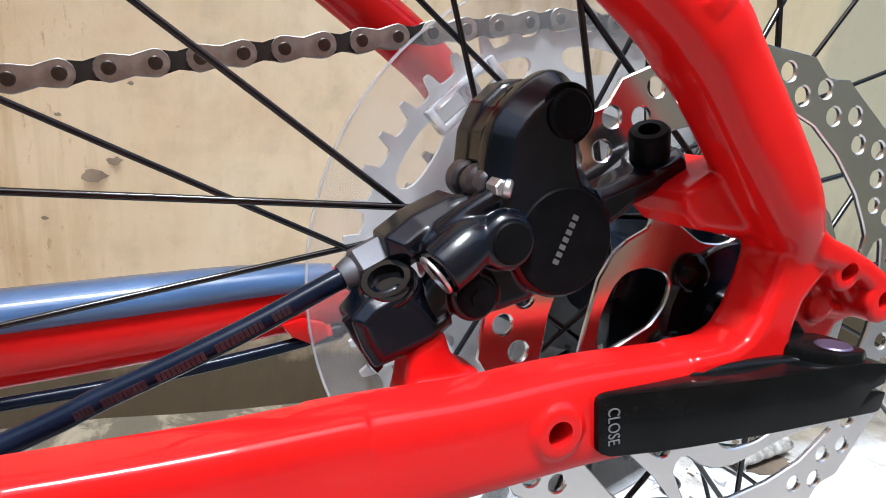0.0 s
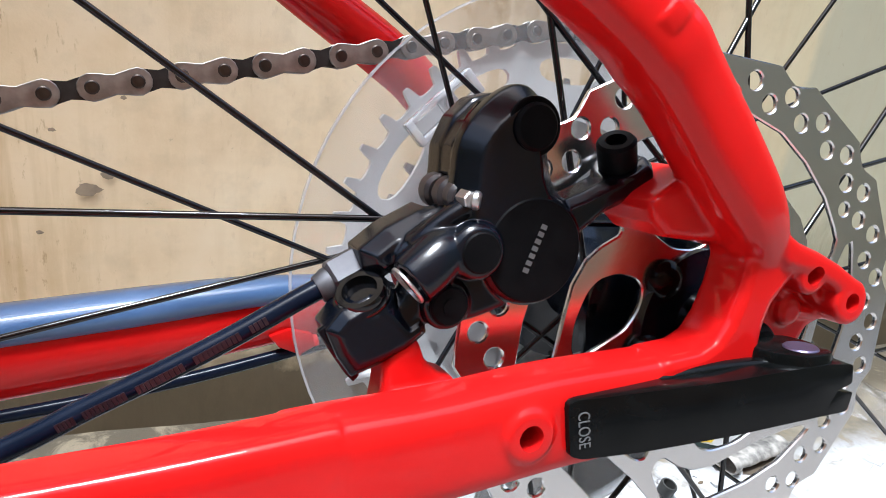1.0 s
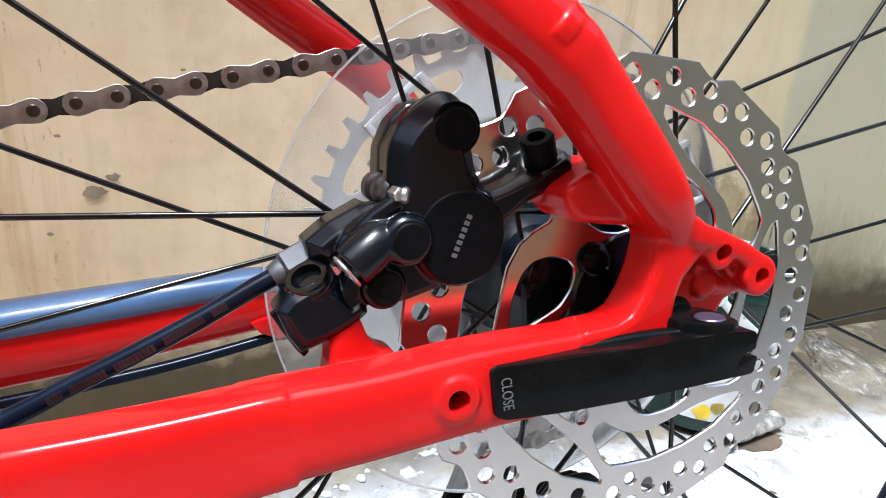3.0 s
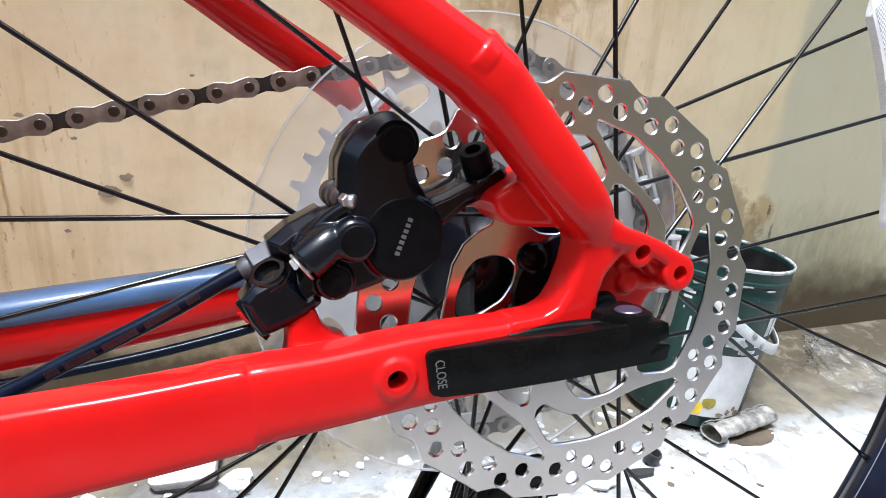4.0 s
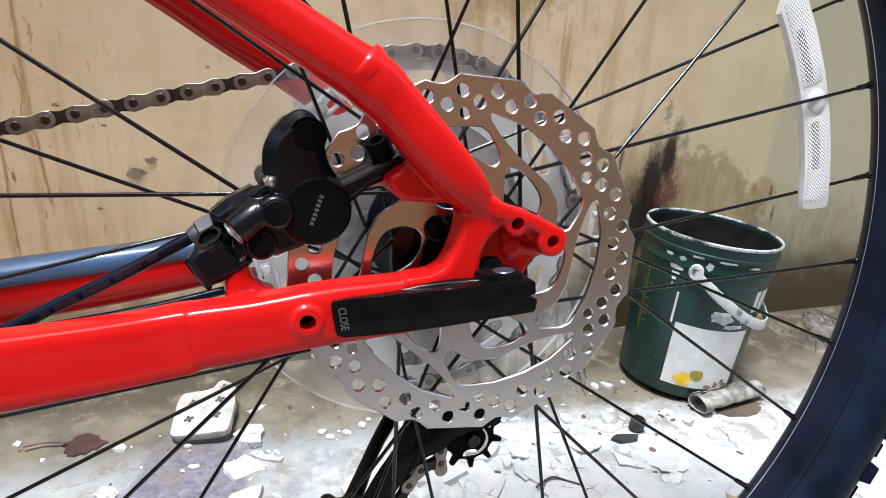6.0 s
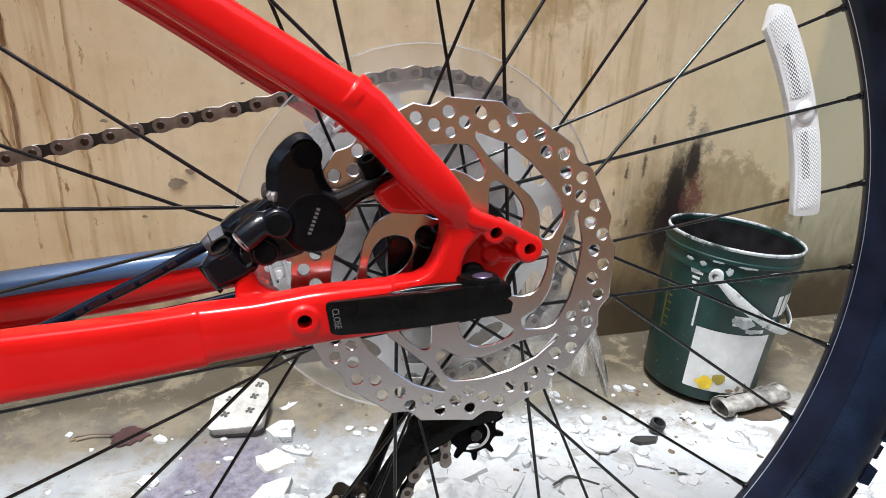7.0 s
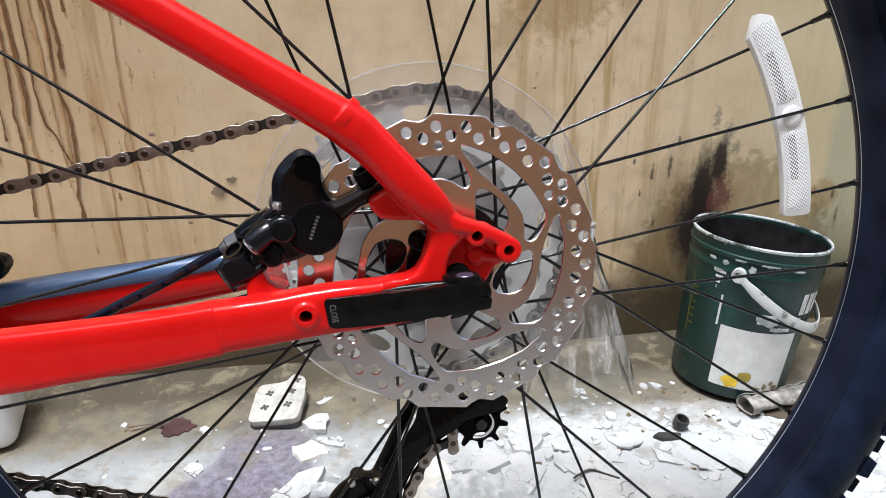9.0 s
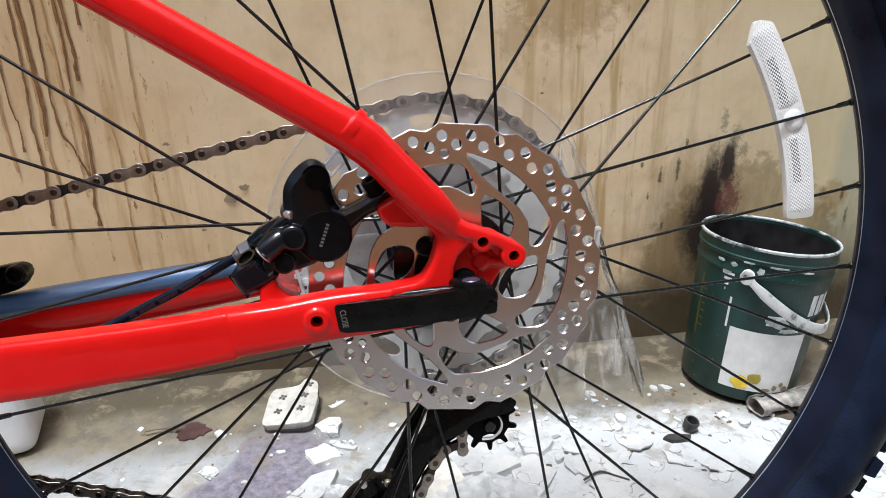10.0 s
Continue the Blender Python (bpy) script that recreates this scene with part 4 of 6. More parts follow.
# --- cassette, clear spoke disc, chain ---
def cog_outline(teeth, root, tip, phase=0.0):
    out = []
    st = 360.0 / teeth
    for k in range(teeth):
        a = k * st + 0.9 + phase
        out += [(root, a - st * 0.30), (root - 0.6, a - st * 0.12), (root - 0.6, a + st * 0.12), (root, a + st * 0.30), (root + (tip - root) * 0.6, a + st * 0.36), (tip, a + st * 0.41), (tip, a + st * 0.57), (root + (tip - root) * 0.6, a + st * 0.63)]
    return polar(out)


cass = assembly("cassette", plate(cog_outline(46, 89.2, 94.6, 2.8), 33.0, 35.0,
                                  [rounded(polar([(74.4, -10.4), (84.6, -10), (84.6, 10), (74.4, 10.4)], 27 + 30 * k), 4, 0.48) for k in range(12)] + [circle(0, 0, 60, 40)]), STEEL, "largest steel sprocket of the cassette with long slots")
for teeth, y in ((36, 37.5), (32, 41.5), (28, 45.5), (24, 49), (20, 52.5), (17, 56), (14, 59), (11, 62)):
    pr = teeth * 12.7 / (2 * math.pi)
    hl = [circle(0, 0, max(14.0, pr - 30), 32)]
    if pr - 30 > 20:
        hl += [circle(*polar([(pr - 13, 18 + 24 * k)])[0], 3.4, 12) for k in range(15)]
    part("sprocket", plate(cog_outline(teeth, pr - 3.3, pr + 3.2), y - 0.9, y + 0.9, hl), STEEL_DARK, cass)
arms = []
for k in range(5):
    a = 37 + 72 * k
    arms.append(plate(rounded(polar([(16, a - 34), (40, a - 16), (54, a - 11), (69, a - 8), (70, a + 8), (54, a + 10), (40, a + 2), (16, a + 6)]), 2, 0.3), 35.2, 37.0, bevel=0.4))
    x, z = polar([(62.5, a)])[0]
    part("rivet", lathe([(0, 1.4), (0.5, 3.2), (1.6, 3.6), (3.0, 3.6)], (x, 32.4, z), (0, 1, 0), 16), BRIGHT, cass, "round steel rivet")
part("carrier", join(*arms, lathe([(24.5, 15), (24.5, 19), (66, 19), (66, 15)], segs=30)), BRIGHT, cass, "cast steel sprocket carrier")

spoke_disc = assembly("spoke_protector", plate(circle(0, 0, 108.5, 96), 25.0, 26.0, [circle(0, 0, 34, 40)]), DISC_PLASTIC, "clear plastic spoke protector disc")
spoke_disc.visible_shadow = False
part("disc_edge", lathe([(24.7, 108.2), (24.7, 109.0), (26.3, 109.0), (26.3, 108.2)], segs=96, closed=True), DISC_RIM, spoke_disc, "bright moulded edge of the clear disc")
for turn_, out_ in ((130.5, -8), (20, -1), (-8, 12), (-170, -5)):
    m_ = Matrix.Rotation(radians(-turn_), 4, "Y") @ Matrix.Translation((out_, 0, 0))
    clip = join(block(86.5, 88.7, 20.5, 24.6, -15, 15, 0.5), block(94.3, 96.5, 20.5, 24.6, -15, 15, 0.5), block(86.5, 96.5, 20.0, 24.6, -15.5, -12.5, 0.6),
                block(86.5, 96.5, 20.0, 24.6, 12.5, 15.5, 0.6), block(87.6, 95.4, 21.5, 24.6, -6, 1, 0.8), rod((91.5, 18.8, -2.5), (91.5, 22, -2.5), 2.4, 16, bevel=0.4))
    part("disc_clip", moved(clip, m_), CLIP_PLASTIC, spoke_disc, "clear moulded spoke clip")


def link_outline(waist, r):
    pts = []
    for i in range(9):
        a = radians(70 + 220 * i / 8)
        pts.append((r * math.cos(a), r * math.sin(a)))
    pts.append((6.35, -waist))
    for i in range(9):
        a = radians(-110 + 220 * i / 8)
        pts.append((12.7 + r * math.cos(a), r * math.sin(a)))
    pts.append((6.35, waist))
    return pts


def outer_link():
    return finish(join(plate(link_outline(2.9, 4.2), -3.3, -2.4, bevel=0.25, segs=1), plate(link_outline(2.9, 4.2), 2.4, 3.3, bevel=0.25, segs=1)), CHAIN_OUT, "outer_link")


def inner_link():
    return finish(join(plate(link_outline(2.6, 3.9), -2.2, -1.4), plate(link_outline(2.6, 3.9), 1.4, 2.2),
                       rod((0, -1.4, 0), (0, 1.4, 0), 3.8, 12), rod((12.7, -1.4, 0), (12.7, 1.4, 0), 3.8, 12)), CHAIN_IN, "inner_link")


def pin():
    return finish(join(rod((0, -3.75, 0), (0, 3.75, 0), 2.1, 12, bevel=0.4)), PIN_DARK, "chain_pin")


def chain_path():
    """Pins one pitch apart: the upper run, round the big sprocket, the pulleys and the lower run."""
    r = 93.0
    a0 = radians(99.35)
    d = Vector((-math.sin(a0), math.cos(a0)))
    top = Vector((r * math.cos(a0), r * math.sin(a0)))
    line = []
    s = 420.0
    while s > 0:
        line.append(top - Vector((math.sin(a0), -math.cos(a0))) * 0 + Vector((-math.cos(a0 - math.pi / 2), -math.sin(a0 - math.pi / 2))) * s)
        s -= 2.0
    ang = 99.35
    while ang > -97:
        line.append(Vector((r * math.cos(radians(ang)), r * math.sin(radians(ang)))))
        ang -= 1.2
    pc, pr_ = Vector((25.6, -133.8)), 20.2
    ang = 112.0
    while ang < 222:
        line.append(pc + Vector((pr_ * math.cos(radians(ang)), pr_ * math.sin(radians(ang)))))
        ang += 6
    line += [Vector((-10.5, -150.3)), Vector((-16.4, -162.0)), Vector((-22.3, -172.8)), Vector((-30, -186)), Vector((-45, -215)), Vector((-60, -232)), Vector((-80, -232)), Vector((-95, -215)), Vector((-120, -190)), Vector((-204.6, -154.5)), Vector((-237.7, -142)), Vector((-266.7, -131)), Vector((-420, -75))]
    return line


def resample(line, pitch, start):
    pts, need, prev = [], start, line[0]
    for q in line[1:]:
        seg = (q - prev).length
        while need <= seg:
            pts.append(prev + (q - prev) * (need / seg))
            need += pitch
        need -= seg
        prev = q
    return pts


pins = resample(chain_path(), 12.7, 1.0)
# phase: one pin of an outer link lies at x = -100.7 on the upper run
up = [p for p in pins if p.y > 0 and p.x < -30]
shift = min(((p.x + 100.7) for p in up), key=abs)
pins = resample(chain_path(), 12.7, 1.0 + (12.7 - shift / math.cos(radians(9.35))) % 12.7)
i0 = min(range(len(pins)), key=lambda i: (pins[i] - Vector((-100.7, 77.4))).length)
chain = assembly("chain", rod((pins[0].x, 32, pins[0].y), (pins[0].x, 36, pins[0].y), 2.0, 10), CHAIN_OUT, "oily steel bicycle chain with dark inner links")
OUT_M, IN_M, PIN_M = outer_link(), inner_link(), pin()
for i in range(len(pins) - 1):
    a, b = pins[i], pins[i + 1]
    d = b - a
    rot = Euler((0, -math.atan2(d.y, d.x), 0))
    outer = (i0 - 1 - i) % 2 == 0
    ob = part("outer_link" if outer else "inner_link", OUT_M if outer else IN_M, CHAIN_OUT, chain)
    ob.location, ob.rotation_euler = (a.x * MM, 0.034, a.y * MM), rot
    ob = part("pin", PIN_M, PIN_DARK, chain)
    ob.location = (a.x * MM, 0.034, a.y * MM)

# --- rear derailleur ---
mech = assembly("rear_derailleur", plate(rounded([(-16, -113), (38, -112), (47, -119), (42, -126), (30, -128), (14, -130), (7, -137), (-7, -140.5), (-19.7, -152.7), (-36.6, -178.5), (-62, -225), (-84, -222), (-58, -182), (-44.5, -160), (-35, -145), (-26, -134), (-19, -124.7)], 3, 0.3), 27.5, 29.2, bevel=0.5), BLACK_GLOSS, "black rear derailleur cage plate")
part("cage_back", plate(rounded([(0, -128), (38, -116), (46, -128), (34, -142), (8, -142), (-18, -158), (-62, -240), (-84, -236), (-46, -170)], 3, 0.3), 39.5, 41.0, bevel=0.5), BLACK_GLOSS, mech)


def pulley(x, z, teeth):
    pr2 = teeth * 12.7 / (2 * math.pi)
    body = plate(cog_outline(teeth, pr2 - 4.2, pr2 + 1.2), 32.6, 35.4, [rounded(polar([(10, a - 24), (16, a - 22), (16, a + 22), (10, a + 24)]), 3, 0.4) for a in (30, 150, 270)])
    return moved(body, Matrix.Translation((x, 0, z)))


part("guide_pulley", pulley(25.6, -133.8, 10), BLACK_MATT, mech, "black toothed guide pulley")
part("tension_pulley", pulley(-72, -226, 12), BLACK_MATT, mech, "black toothed tension pulley")
part("pulley_mark", plate([(25.6 + 9.4 * math.cos(radians(a)), -133.8 + 9.4 * math.sin(radians(a))) for a in range(-125, 46, 10)] + [(25.6 + (7.6 + 0.012 * abs(a + 40)) * math.cos(radians(a)), -133.8 + (7.6 + 0.012 * abs(a + 40)) * math.sin(radians(a))) for a in range(45, -126, -10)], 26.4, 27.2), WHITE_PLASTIC, mech, "white curved mark on the pulley cover")
part("pulley_bolt", rod((25.6, 25, -133.8), (25.6, 30, -133.8), 4, 16, bevel=0.6), BLACK_STEEL, mech)
knuckle = fused("knuckle", [tube([(-40, 46, -177, 9, 8), (-58, 44, -176, 10, 9), (-72, 44, -181, 9, 8), (-84, 44, -196, 8, 8)], 16, 5), tube([(-46, 50, -172, 6, 6), (-29, 60, -146, 4.6, 4.6), (-8, 64, -112, 6, 6), (4, 66, -60, 8, 9), (8, 66, -26, 7, 9)], 16, 5), rod((-62, 34, -170), (-62, 52, -170), 5.5, 18, bevel=1), rod((-46, 34, -172), (-46, 50, -172), 5, 18, bevel=1)], 1.3, BLACK_GLOSS)
part("parallelogram_body", knuckle, BLACK_GLOSS, mech, "black derailleur body with two adjusting screws")
for x, z in ((-66, -163.5), (-49, -165.5)):
    part("limit_screw", rod((x, 31, z - 3), (x, 35, z - 3), 2.6, 12, bevel=0.5), BRIGHT, mech, "bright adjusting screw")

# front mech at the far end of the chain
fm = fused("front_mech", [plate(rounded([(-300, 10), (-262, 15), (-255, 12), (-258, 2), (-264, -3), (-300, -8)], 3, 0.3), 44, 54, bevel=1.5), rod((-262, 40, 8), (-262, 56, 8), 6, 16, bevel=1)], 1.0, BLACK_GLOSS)
assembly("front_derailleur", fm, BLACK_GLOSS, "black front derailleur cage")

# --- quick release ---
lever_bm = plate(rounded([(-67, -2.0), (-65.7, -15.6), (-62.5, -16.8), (-46, -16.8), (-22.5, -15.6), (2, -13.4), (11.5, -12.6), (12.6, -7.4), (7.5, -6.6), (12.0, -5.0), (11.6, 0.2), (4, 0.8), (-10.6, 0.0), (-23, -0.9), (-48, -1.6)], 3, 0.16), -6.5, 0.0, bevel=0.7)
for v in lever_bm.verts:
    deep = max(0.0, min(1.0, (v.co.x + 22) / 14)) * 5.0 * (v.co.y / -6.5 < 0.5)
    v.co.y = -78.5 + (6.5 + v.co.y) - (v.co.x + 66) * (11.5 / 77) + deep
lever = assembly("quick_release_lever", lever_bm, BLACK_GLOSS, "black quick release lever, closed, lettered")
swap_yz = Matrix(((1, 0, 0, 0), (0, 0, 1, 0), (0, 1, 0, 0), (0, 0, 0, 1)))
cam_block = moved(plate(rounded([(-9.5, -76), (-6.5, -71), (1, -69.5), (7.5, -72), (9.5, -79), (8.4, -87.0), (4, -88.6), (-2, -88.0), (-7, -83)], 3, 0.3), -8.0, 3.4, bevel=1.6), swap_yz)
part("cam_block", cam_block, BLACK_GLOSS, lever, "black rounded cam block")
part("pivot_pin", rod((1.4, -82.4, 1.0), (1.4, -82.4, 3.9), 4.4, 28, bevel=0.35), PIN_CAP, lever, "flat grey-violet pivot pin")
part("cam_housing", lathe([(-72, 4), (-72, 5.0), (-71, 6.0), (-69, 7.0), (-66.0, 8.0), (-66.0, 6)], segs=32), BLACK_MATT, lever, "black cam housing on the axle")
spoon = tube([(-46, -74.0, -3.6, 2.0, 1.6), (-30, -75.5, -1.2, 2.4, 1.6), (-14, -77.5, -0.8, 2.4, 1.6), (-4, -80, -1.0, 2.6, 1.8)], 12, 5)
part("lever_spine", spoon, BLACK_GLOSS, lever)


def lettering(text, size, m, material, name, parent, label):
    cu = bpy.data.curves.new(name, "FONT")
    cu.body, cu.size, cu.extrude, cu.align_x, cu.align_y = text, size, 0.00008, "CENTER", "CENTER"
    tmp = new(name + "_raw", cu)
    dg = bpy.context.evaluated_depsgraph_get()
    me = bpy.data.meshes.new_from_object(tmp.evaluated_get(dg))
    bpy.data.objects.remove(tmp)
    me.transform(m)
    me.materials.clear()
    me.materials.append(material)
    return part(name, me, material, parent, label)


slope = math.degrees(math.atan(11.5 / 77))
lettering("CLOSE", 0.0050, Matrix.Translation((-0.0628, -0.07915, -0.0093)) @ pose(0, 0, 0, 90, 0, -slope) @ pose(0, 0, 0, 0, 0, -85) @ Matrix.Diagonal((0.62, 0.85, 1, 1)), PRINT_GREY, "lettering", lever, "grey printed word CLOSE")

# --- brake caliper ---
def caliper_body():
    face = chamfered(rounded([(-86.5, 46), (-86, 54), (-83, 60), (-77.5, 65.5), (-72, 68.6), (-68, 68.4), (-64.8, 66), (-62.8, 61), (-61.4, 47.5), (-58.5, 43), (-54.8, 38), (-53.4, 31), (-55.6, 24), (-61, 18.6), (-67.5, 17.4), (-74, 19.6), (-80, 25.5), (-88, 34), (-87.5, 42)], 2, 0.4), -62.2, -53.0, 4.8, 5.2)
    rear = plate([(-85, 46), (-84.4, 54), (-81, 61), (-76, 65.5), (-70, 67), (-64, 64), (-62, 56), (-60, 44), (-55, 36), (-57, 26), (-66, 21), (-78, 27)], -44.5, -36, bevel=1.0)
    bridge = plate([(-84.5, 47), (-84, 54), (-80.5, 60), (-76, 64), (-72, 66), (-67, 62), (-76, 52), (-79, 45)], -55, -40, bevel=0.6)
    disc = rod((-67.6, -58, 29.8), (-67.6, -62.5, 29.8), 13.8, 56, bevel=1.6)
    arm = chamfered([(-64, 44), (-57, 41.4), (-52, 43.0), (-46, 45.6), (-38, 49.0), (-33.5, 51.6), (-30.6, 49.6), (-29.6, 45.0), (-36, 40.6), (-45, 37.4), (-54, 31), (-62, 36)], -61.0, -50, 2.4, 3.0)
    armend = rod((-36.2, -52.6, 42.6), (-39.2, -55.2, 49.2), 7.2, 26, bevel=0.8)
    body = chamfered([(-77, 42), (-86, 40.5), (-97, 34), (-100.5, 30), (-98, 21), (-92, 15.5), (-84, 17), (-76, 20)], -59.8, -47, 3.6, 4.0)
    cyl1 = tube([(-98.0, -60.4, 24.4, 6.2, 6.2), (-94, -60.2, 27.4, 6.3, 6.3), (-90.5, -59.4, 30.0, 6.0, 6.0), (-87.5, -57.6, 32.2, 5.2, 5.2), (-84, -55, 35, 4.4, 4.4)], 28, 4)
    ridge = tube([(-96, -56, 31.5, 2.6, 2.4), (-90, -57.4, 36.6, 2.8, 2.6), (-84, -58.6, 40.6, 2.8, 2.6), (-79.5, -58.6, 43.2, 2.4, 2.4)], 16, 4)
    cyl2 = rod((-83.0, -54, 30.8), (-83.0, -65.0, 30.8), 6.8, 32, bevel=1.4)
    cyl3 = rod((-89.4, -53, 18.2), (-89.4, -61.4, 18.2), 6.0, 28, bevel=0.8)
    tail = plate([(-93, 22), (-86, 25), (-78, 24), (-70, 19), (-74, 15.6), (-82, 13.6), (-90, 12.6)], -60, -50, bevel=1.6)
    banjo = chamfered([(-107.6, 30.6), (-101, 35.4), (-91, 40.0), (-87, 36), (-96, 26.6), (-103, 22.6), (-106.6, 26)], -55.0, -41, 3.2, 4.2)
    clamp = chamfered([(-117.2, 14.2), (-113.6, 18.4), (-107, 21.6), (-101, 18.6), (-97.6, 14.6), (-94.6, 16.4), (-93.0, 11.2), (-98, 7.2), (-105, 4.6), (-111.5, 2.6), (-114.6, 7.6)], -60, -46, 2.2, 2.6)
    clampcyl = rod((-102.0, -48.5, 9.6), (-107.6, -54.0, 20.4), 7.0, 32, bevel=0.5)
    neck = tube([(-99, -53.5, 13, 5, 5), (-94, -54, 19, 5, 6), (-90, -55, 26, 5, 7)], 16, 4)
    link = tube([(-93, -50, 35, 3.4, 3.4), (-88, -51, 37, 3.4, 3.4), (-80, -52, 38, 3.4, 3.4)], 16, 4)
    cut = [rod((-100.6, -60.6, 22.4), (-94, -60.2, 27.4), 4.3, 24), rod((-109.4, -55.8, 23.8), (-105, -51.4, 15.0), 3.0, 6)]
    return fused("caliper", [face, rear, bridge, disc, arm, armend, body, cyl1, ridge, cyl2, cyl3, tail, banjo, clamp, clampcyl, neck, link], 0.42, BLACK_CAST, cut, smooth=7, angle=60)


caliper = assembly("brake_caliper", caliper_body(), BLACK_CAST, "black cast hydraulic disc brake caliper")
part("piston_cap", rod((-67.6, -61.5, 29.8), (-67.6, -62.75, 29.8), 12.7, 56, bevel=0.4), BLACK_MATT, caliper, "matt black round piston cap")
knob = join(rod((-68.6, -58, 58.8), (-68.6, -63.6, 58.8), 5.6, 32, bevel=0.7), ring((-68.6, -60.8, 58.8), (0, -1, 0), 7.0, 1.6, 1.2, 32))
part("pad_bolt", knob, BLACK_MATT, caliper, "matt black round cover")
part("boss_cap", rod((-83.0, -64.4, 30.8), (-83.0, -65.4, 30.8), 4.9, 28, bevel=0.4), BLACK_MATT, caliper)
part("body_bolt", join(rod((-89.4, -61, 18.2), (-89.4, -62.6, 18.2), 4.7, 28, bevel=0.5), rod((-89.4, -62.4, 18.2), (-89.4, -62.9, 18.2), 2.0, 6)), BLACK_MATT, caliper, "black body bolt")
part("port_ring", ring((-98.7, -60.5, 23.9), (-0.79, 0.0, -0.61), 5.1, 0.9, 0.8, 32), BRIGHT, caliper, "bright ring round the port")
nut_ = lathe([(0, 4.6), (0.8, 5.6), (8.6, 5.6), (9.4, 4.8)], (-103.6, -44, 25.8), (-0.88, 0.0, -0.42), 6)
nut2 = lathe([(0, 4.0), (1.2, 4.2), (4, 3.4)], (-111.8, -44, 21.8), (-0.88, 0.0, -0.42), 24)
part("hose_nut", join(nut_, nut2), NUT_STEEL, caliper, "bright hexagonal hose nut")
axb = Vector((-0.40, -0.34, 0.85)).normalized()
head = lathe([(0, 2.6), (0, 5.0), (6.6, 5.1), (7.4, 4.4), (7.4, 2.7), (4.6, 2.5), (4.6, 0.01)], Vector((-39.2, -55, 49.4)), axb, 26)
part("mount_bolt", head, BLACK_MATT, caliper, "black socket head mounting bolt")
axc = Vector((-0.42, -0.40, 0.81)).normalized()
head2 = lathe([(0, 3.0), (0, 6.0), (1.6, 6.1), (2.4, 5.6), (2.4, 4.2), (0.2, 3.9), (0.2, 0.01)], Vector((-107.6, -54.0, 20.4)), axc, 26)
part("mount_bolt", head2, BLACK_STEEL, caliper, "black socket head mounting bolt in the clamp")
part("bolt_washer", ring(Vector((-107.5, -53.9, 20.2)), axc, 6.9, 1.2, 0.6, 32), BLACK_STEEL, caliper, "black washer")
part("bleed_nipple", join(rod((-84.9, -58.0, 42.7), (-84.4, -62.2, 42.5), 2.1, 6, bevel=0.3), rod((-84.0, -61.4, 42.5), (-82.4, -62.6, 42.2), 2.2, 16, bevel=0.5)), BRIGHT, caliper, "bright bleed nipple")
part("bleed_screw", rod((-83.2, -56, 38.6), (-83.0, -60.6, 38.5), 2.3, 16, bevel=0.6), BRIGHT, caliper, "small bright screw")
for y0, y1, r_ in ((-57.6, -53.4, 3.6), (-53.0, -48.6, 4.2), (-48.2, -45.8, 3.2), (-45.4, -40.6, 4.4)):
    part("bleed_cap_ring", rod((-84.6, y0, 42.6), (-84.9, y1, 42.9), r_, 22, bevel=0.9), PURPLE_RUBBER, caliper, "dark rubber bleed cap")
for k in range(2):
    part("pad_plate", plate([(-85.4, 47), (-84.6, 55), (-80.6, 61.5), (-78, 64.5), (-75, 63), (-80, 55), (-81, 47)], -54.6 + 2.6 * k, -53.6 + 2.6 * k), BLACK_STEEL, caliper)
clampjaw = plate([(-118.4, 13.6), (-116, 9), (-112.4, 3.0), (-110.5, 0.8), (-109, 2.2), (-113.6, 10), (-115.6, 15.4)], -56, -53.5, bevel=0.3)
part("clamp_lip", clampjaw, BLACK_CAST, caliper)


# maker's mark: plain grey bars in the place of its letters
def bar_row(p0, p1, count, height, thick, gap=0.28):
    a, b = Vector(p0), Vector(p1)
    d = (b - a) / count
    across = Vector((-d.y, d.x)).normalized() * height
    loops = []
    for i in range(count):
        s = a + d * i
        e = a + d * (i + 1 - gap)
        loops.append([(s - across / 2), (e - across / 2), (e + across / 2), (s + across / 2)])
    return [[(q.x, q.y) for q in lp] for lp in loops]


marks = [plate(lp, -62.88, -62.6) for lp in bar_row((-70.3, 24.8), (-65.0, 36.6), 7, 1.6, 0.2, 0.36)]
part("maker_mark", join(*marks), PRINT_GREY, caliper, "small grey printed mark on the cap")

hose = tube([(-112, -44, 21.8, 2.6, 2.6), (-120, -44.5, 18.4, 2.6, 2.6), (-135, -45.5, 11.6, 2.6, 2.6), (-150, -46, 5.4, 2.6, 2.6), (-166, -46, -0.8, 2.6, 2.6), (-182, -46, -7.4, 2.6, 2.6), (-230, -45, -24, 2.6, 2.6), (-330, -38, -40, 2.6, 2.6)], 16, 8)
hose_ob = assembly("brake_hose", hose, HOSE, "black hydraulic brake hose with faint red-brown print")
hp = []
path = spline([(-128, 15.6), (-140, 9.9), (-152, 4.6), (-163, 0.3), (-172, -3.2)], 12)
for i in range(0, len(path) - 2, 1):
    if i % 12 in (4, 5):
        continue
    a, b = Vector(path[i]), Vector(path[i + 1])
    d = (b - a) * 0.8
    n_ = Vector((-d.y, d.x)).normalized() * 0.95
    c0 = a + Vector((-0.35, -0.9)) * 0.3
    hp.append(plate([tuple(c0 - n_), tuple(c0 + d - n_), tuple(c0 + d + n_), tuple(c0 + n_)], -48.9, -48.5))
part("hose_print", join(*hp), PRINT_RED, hose_ob, "faint red-brown printed marks")


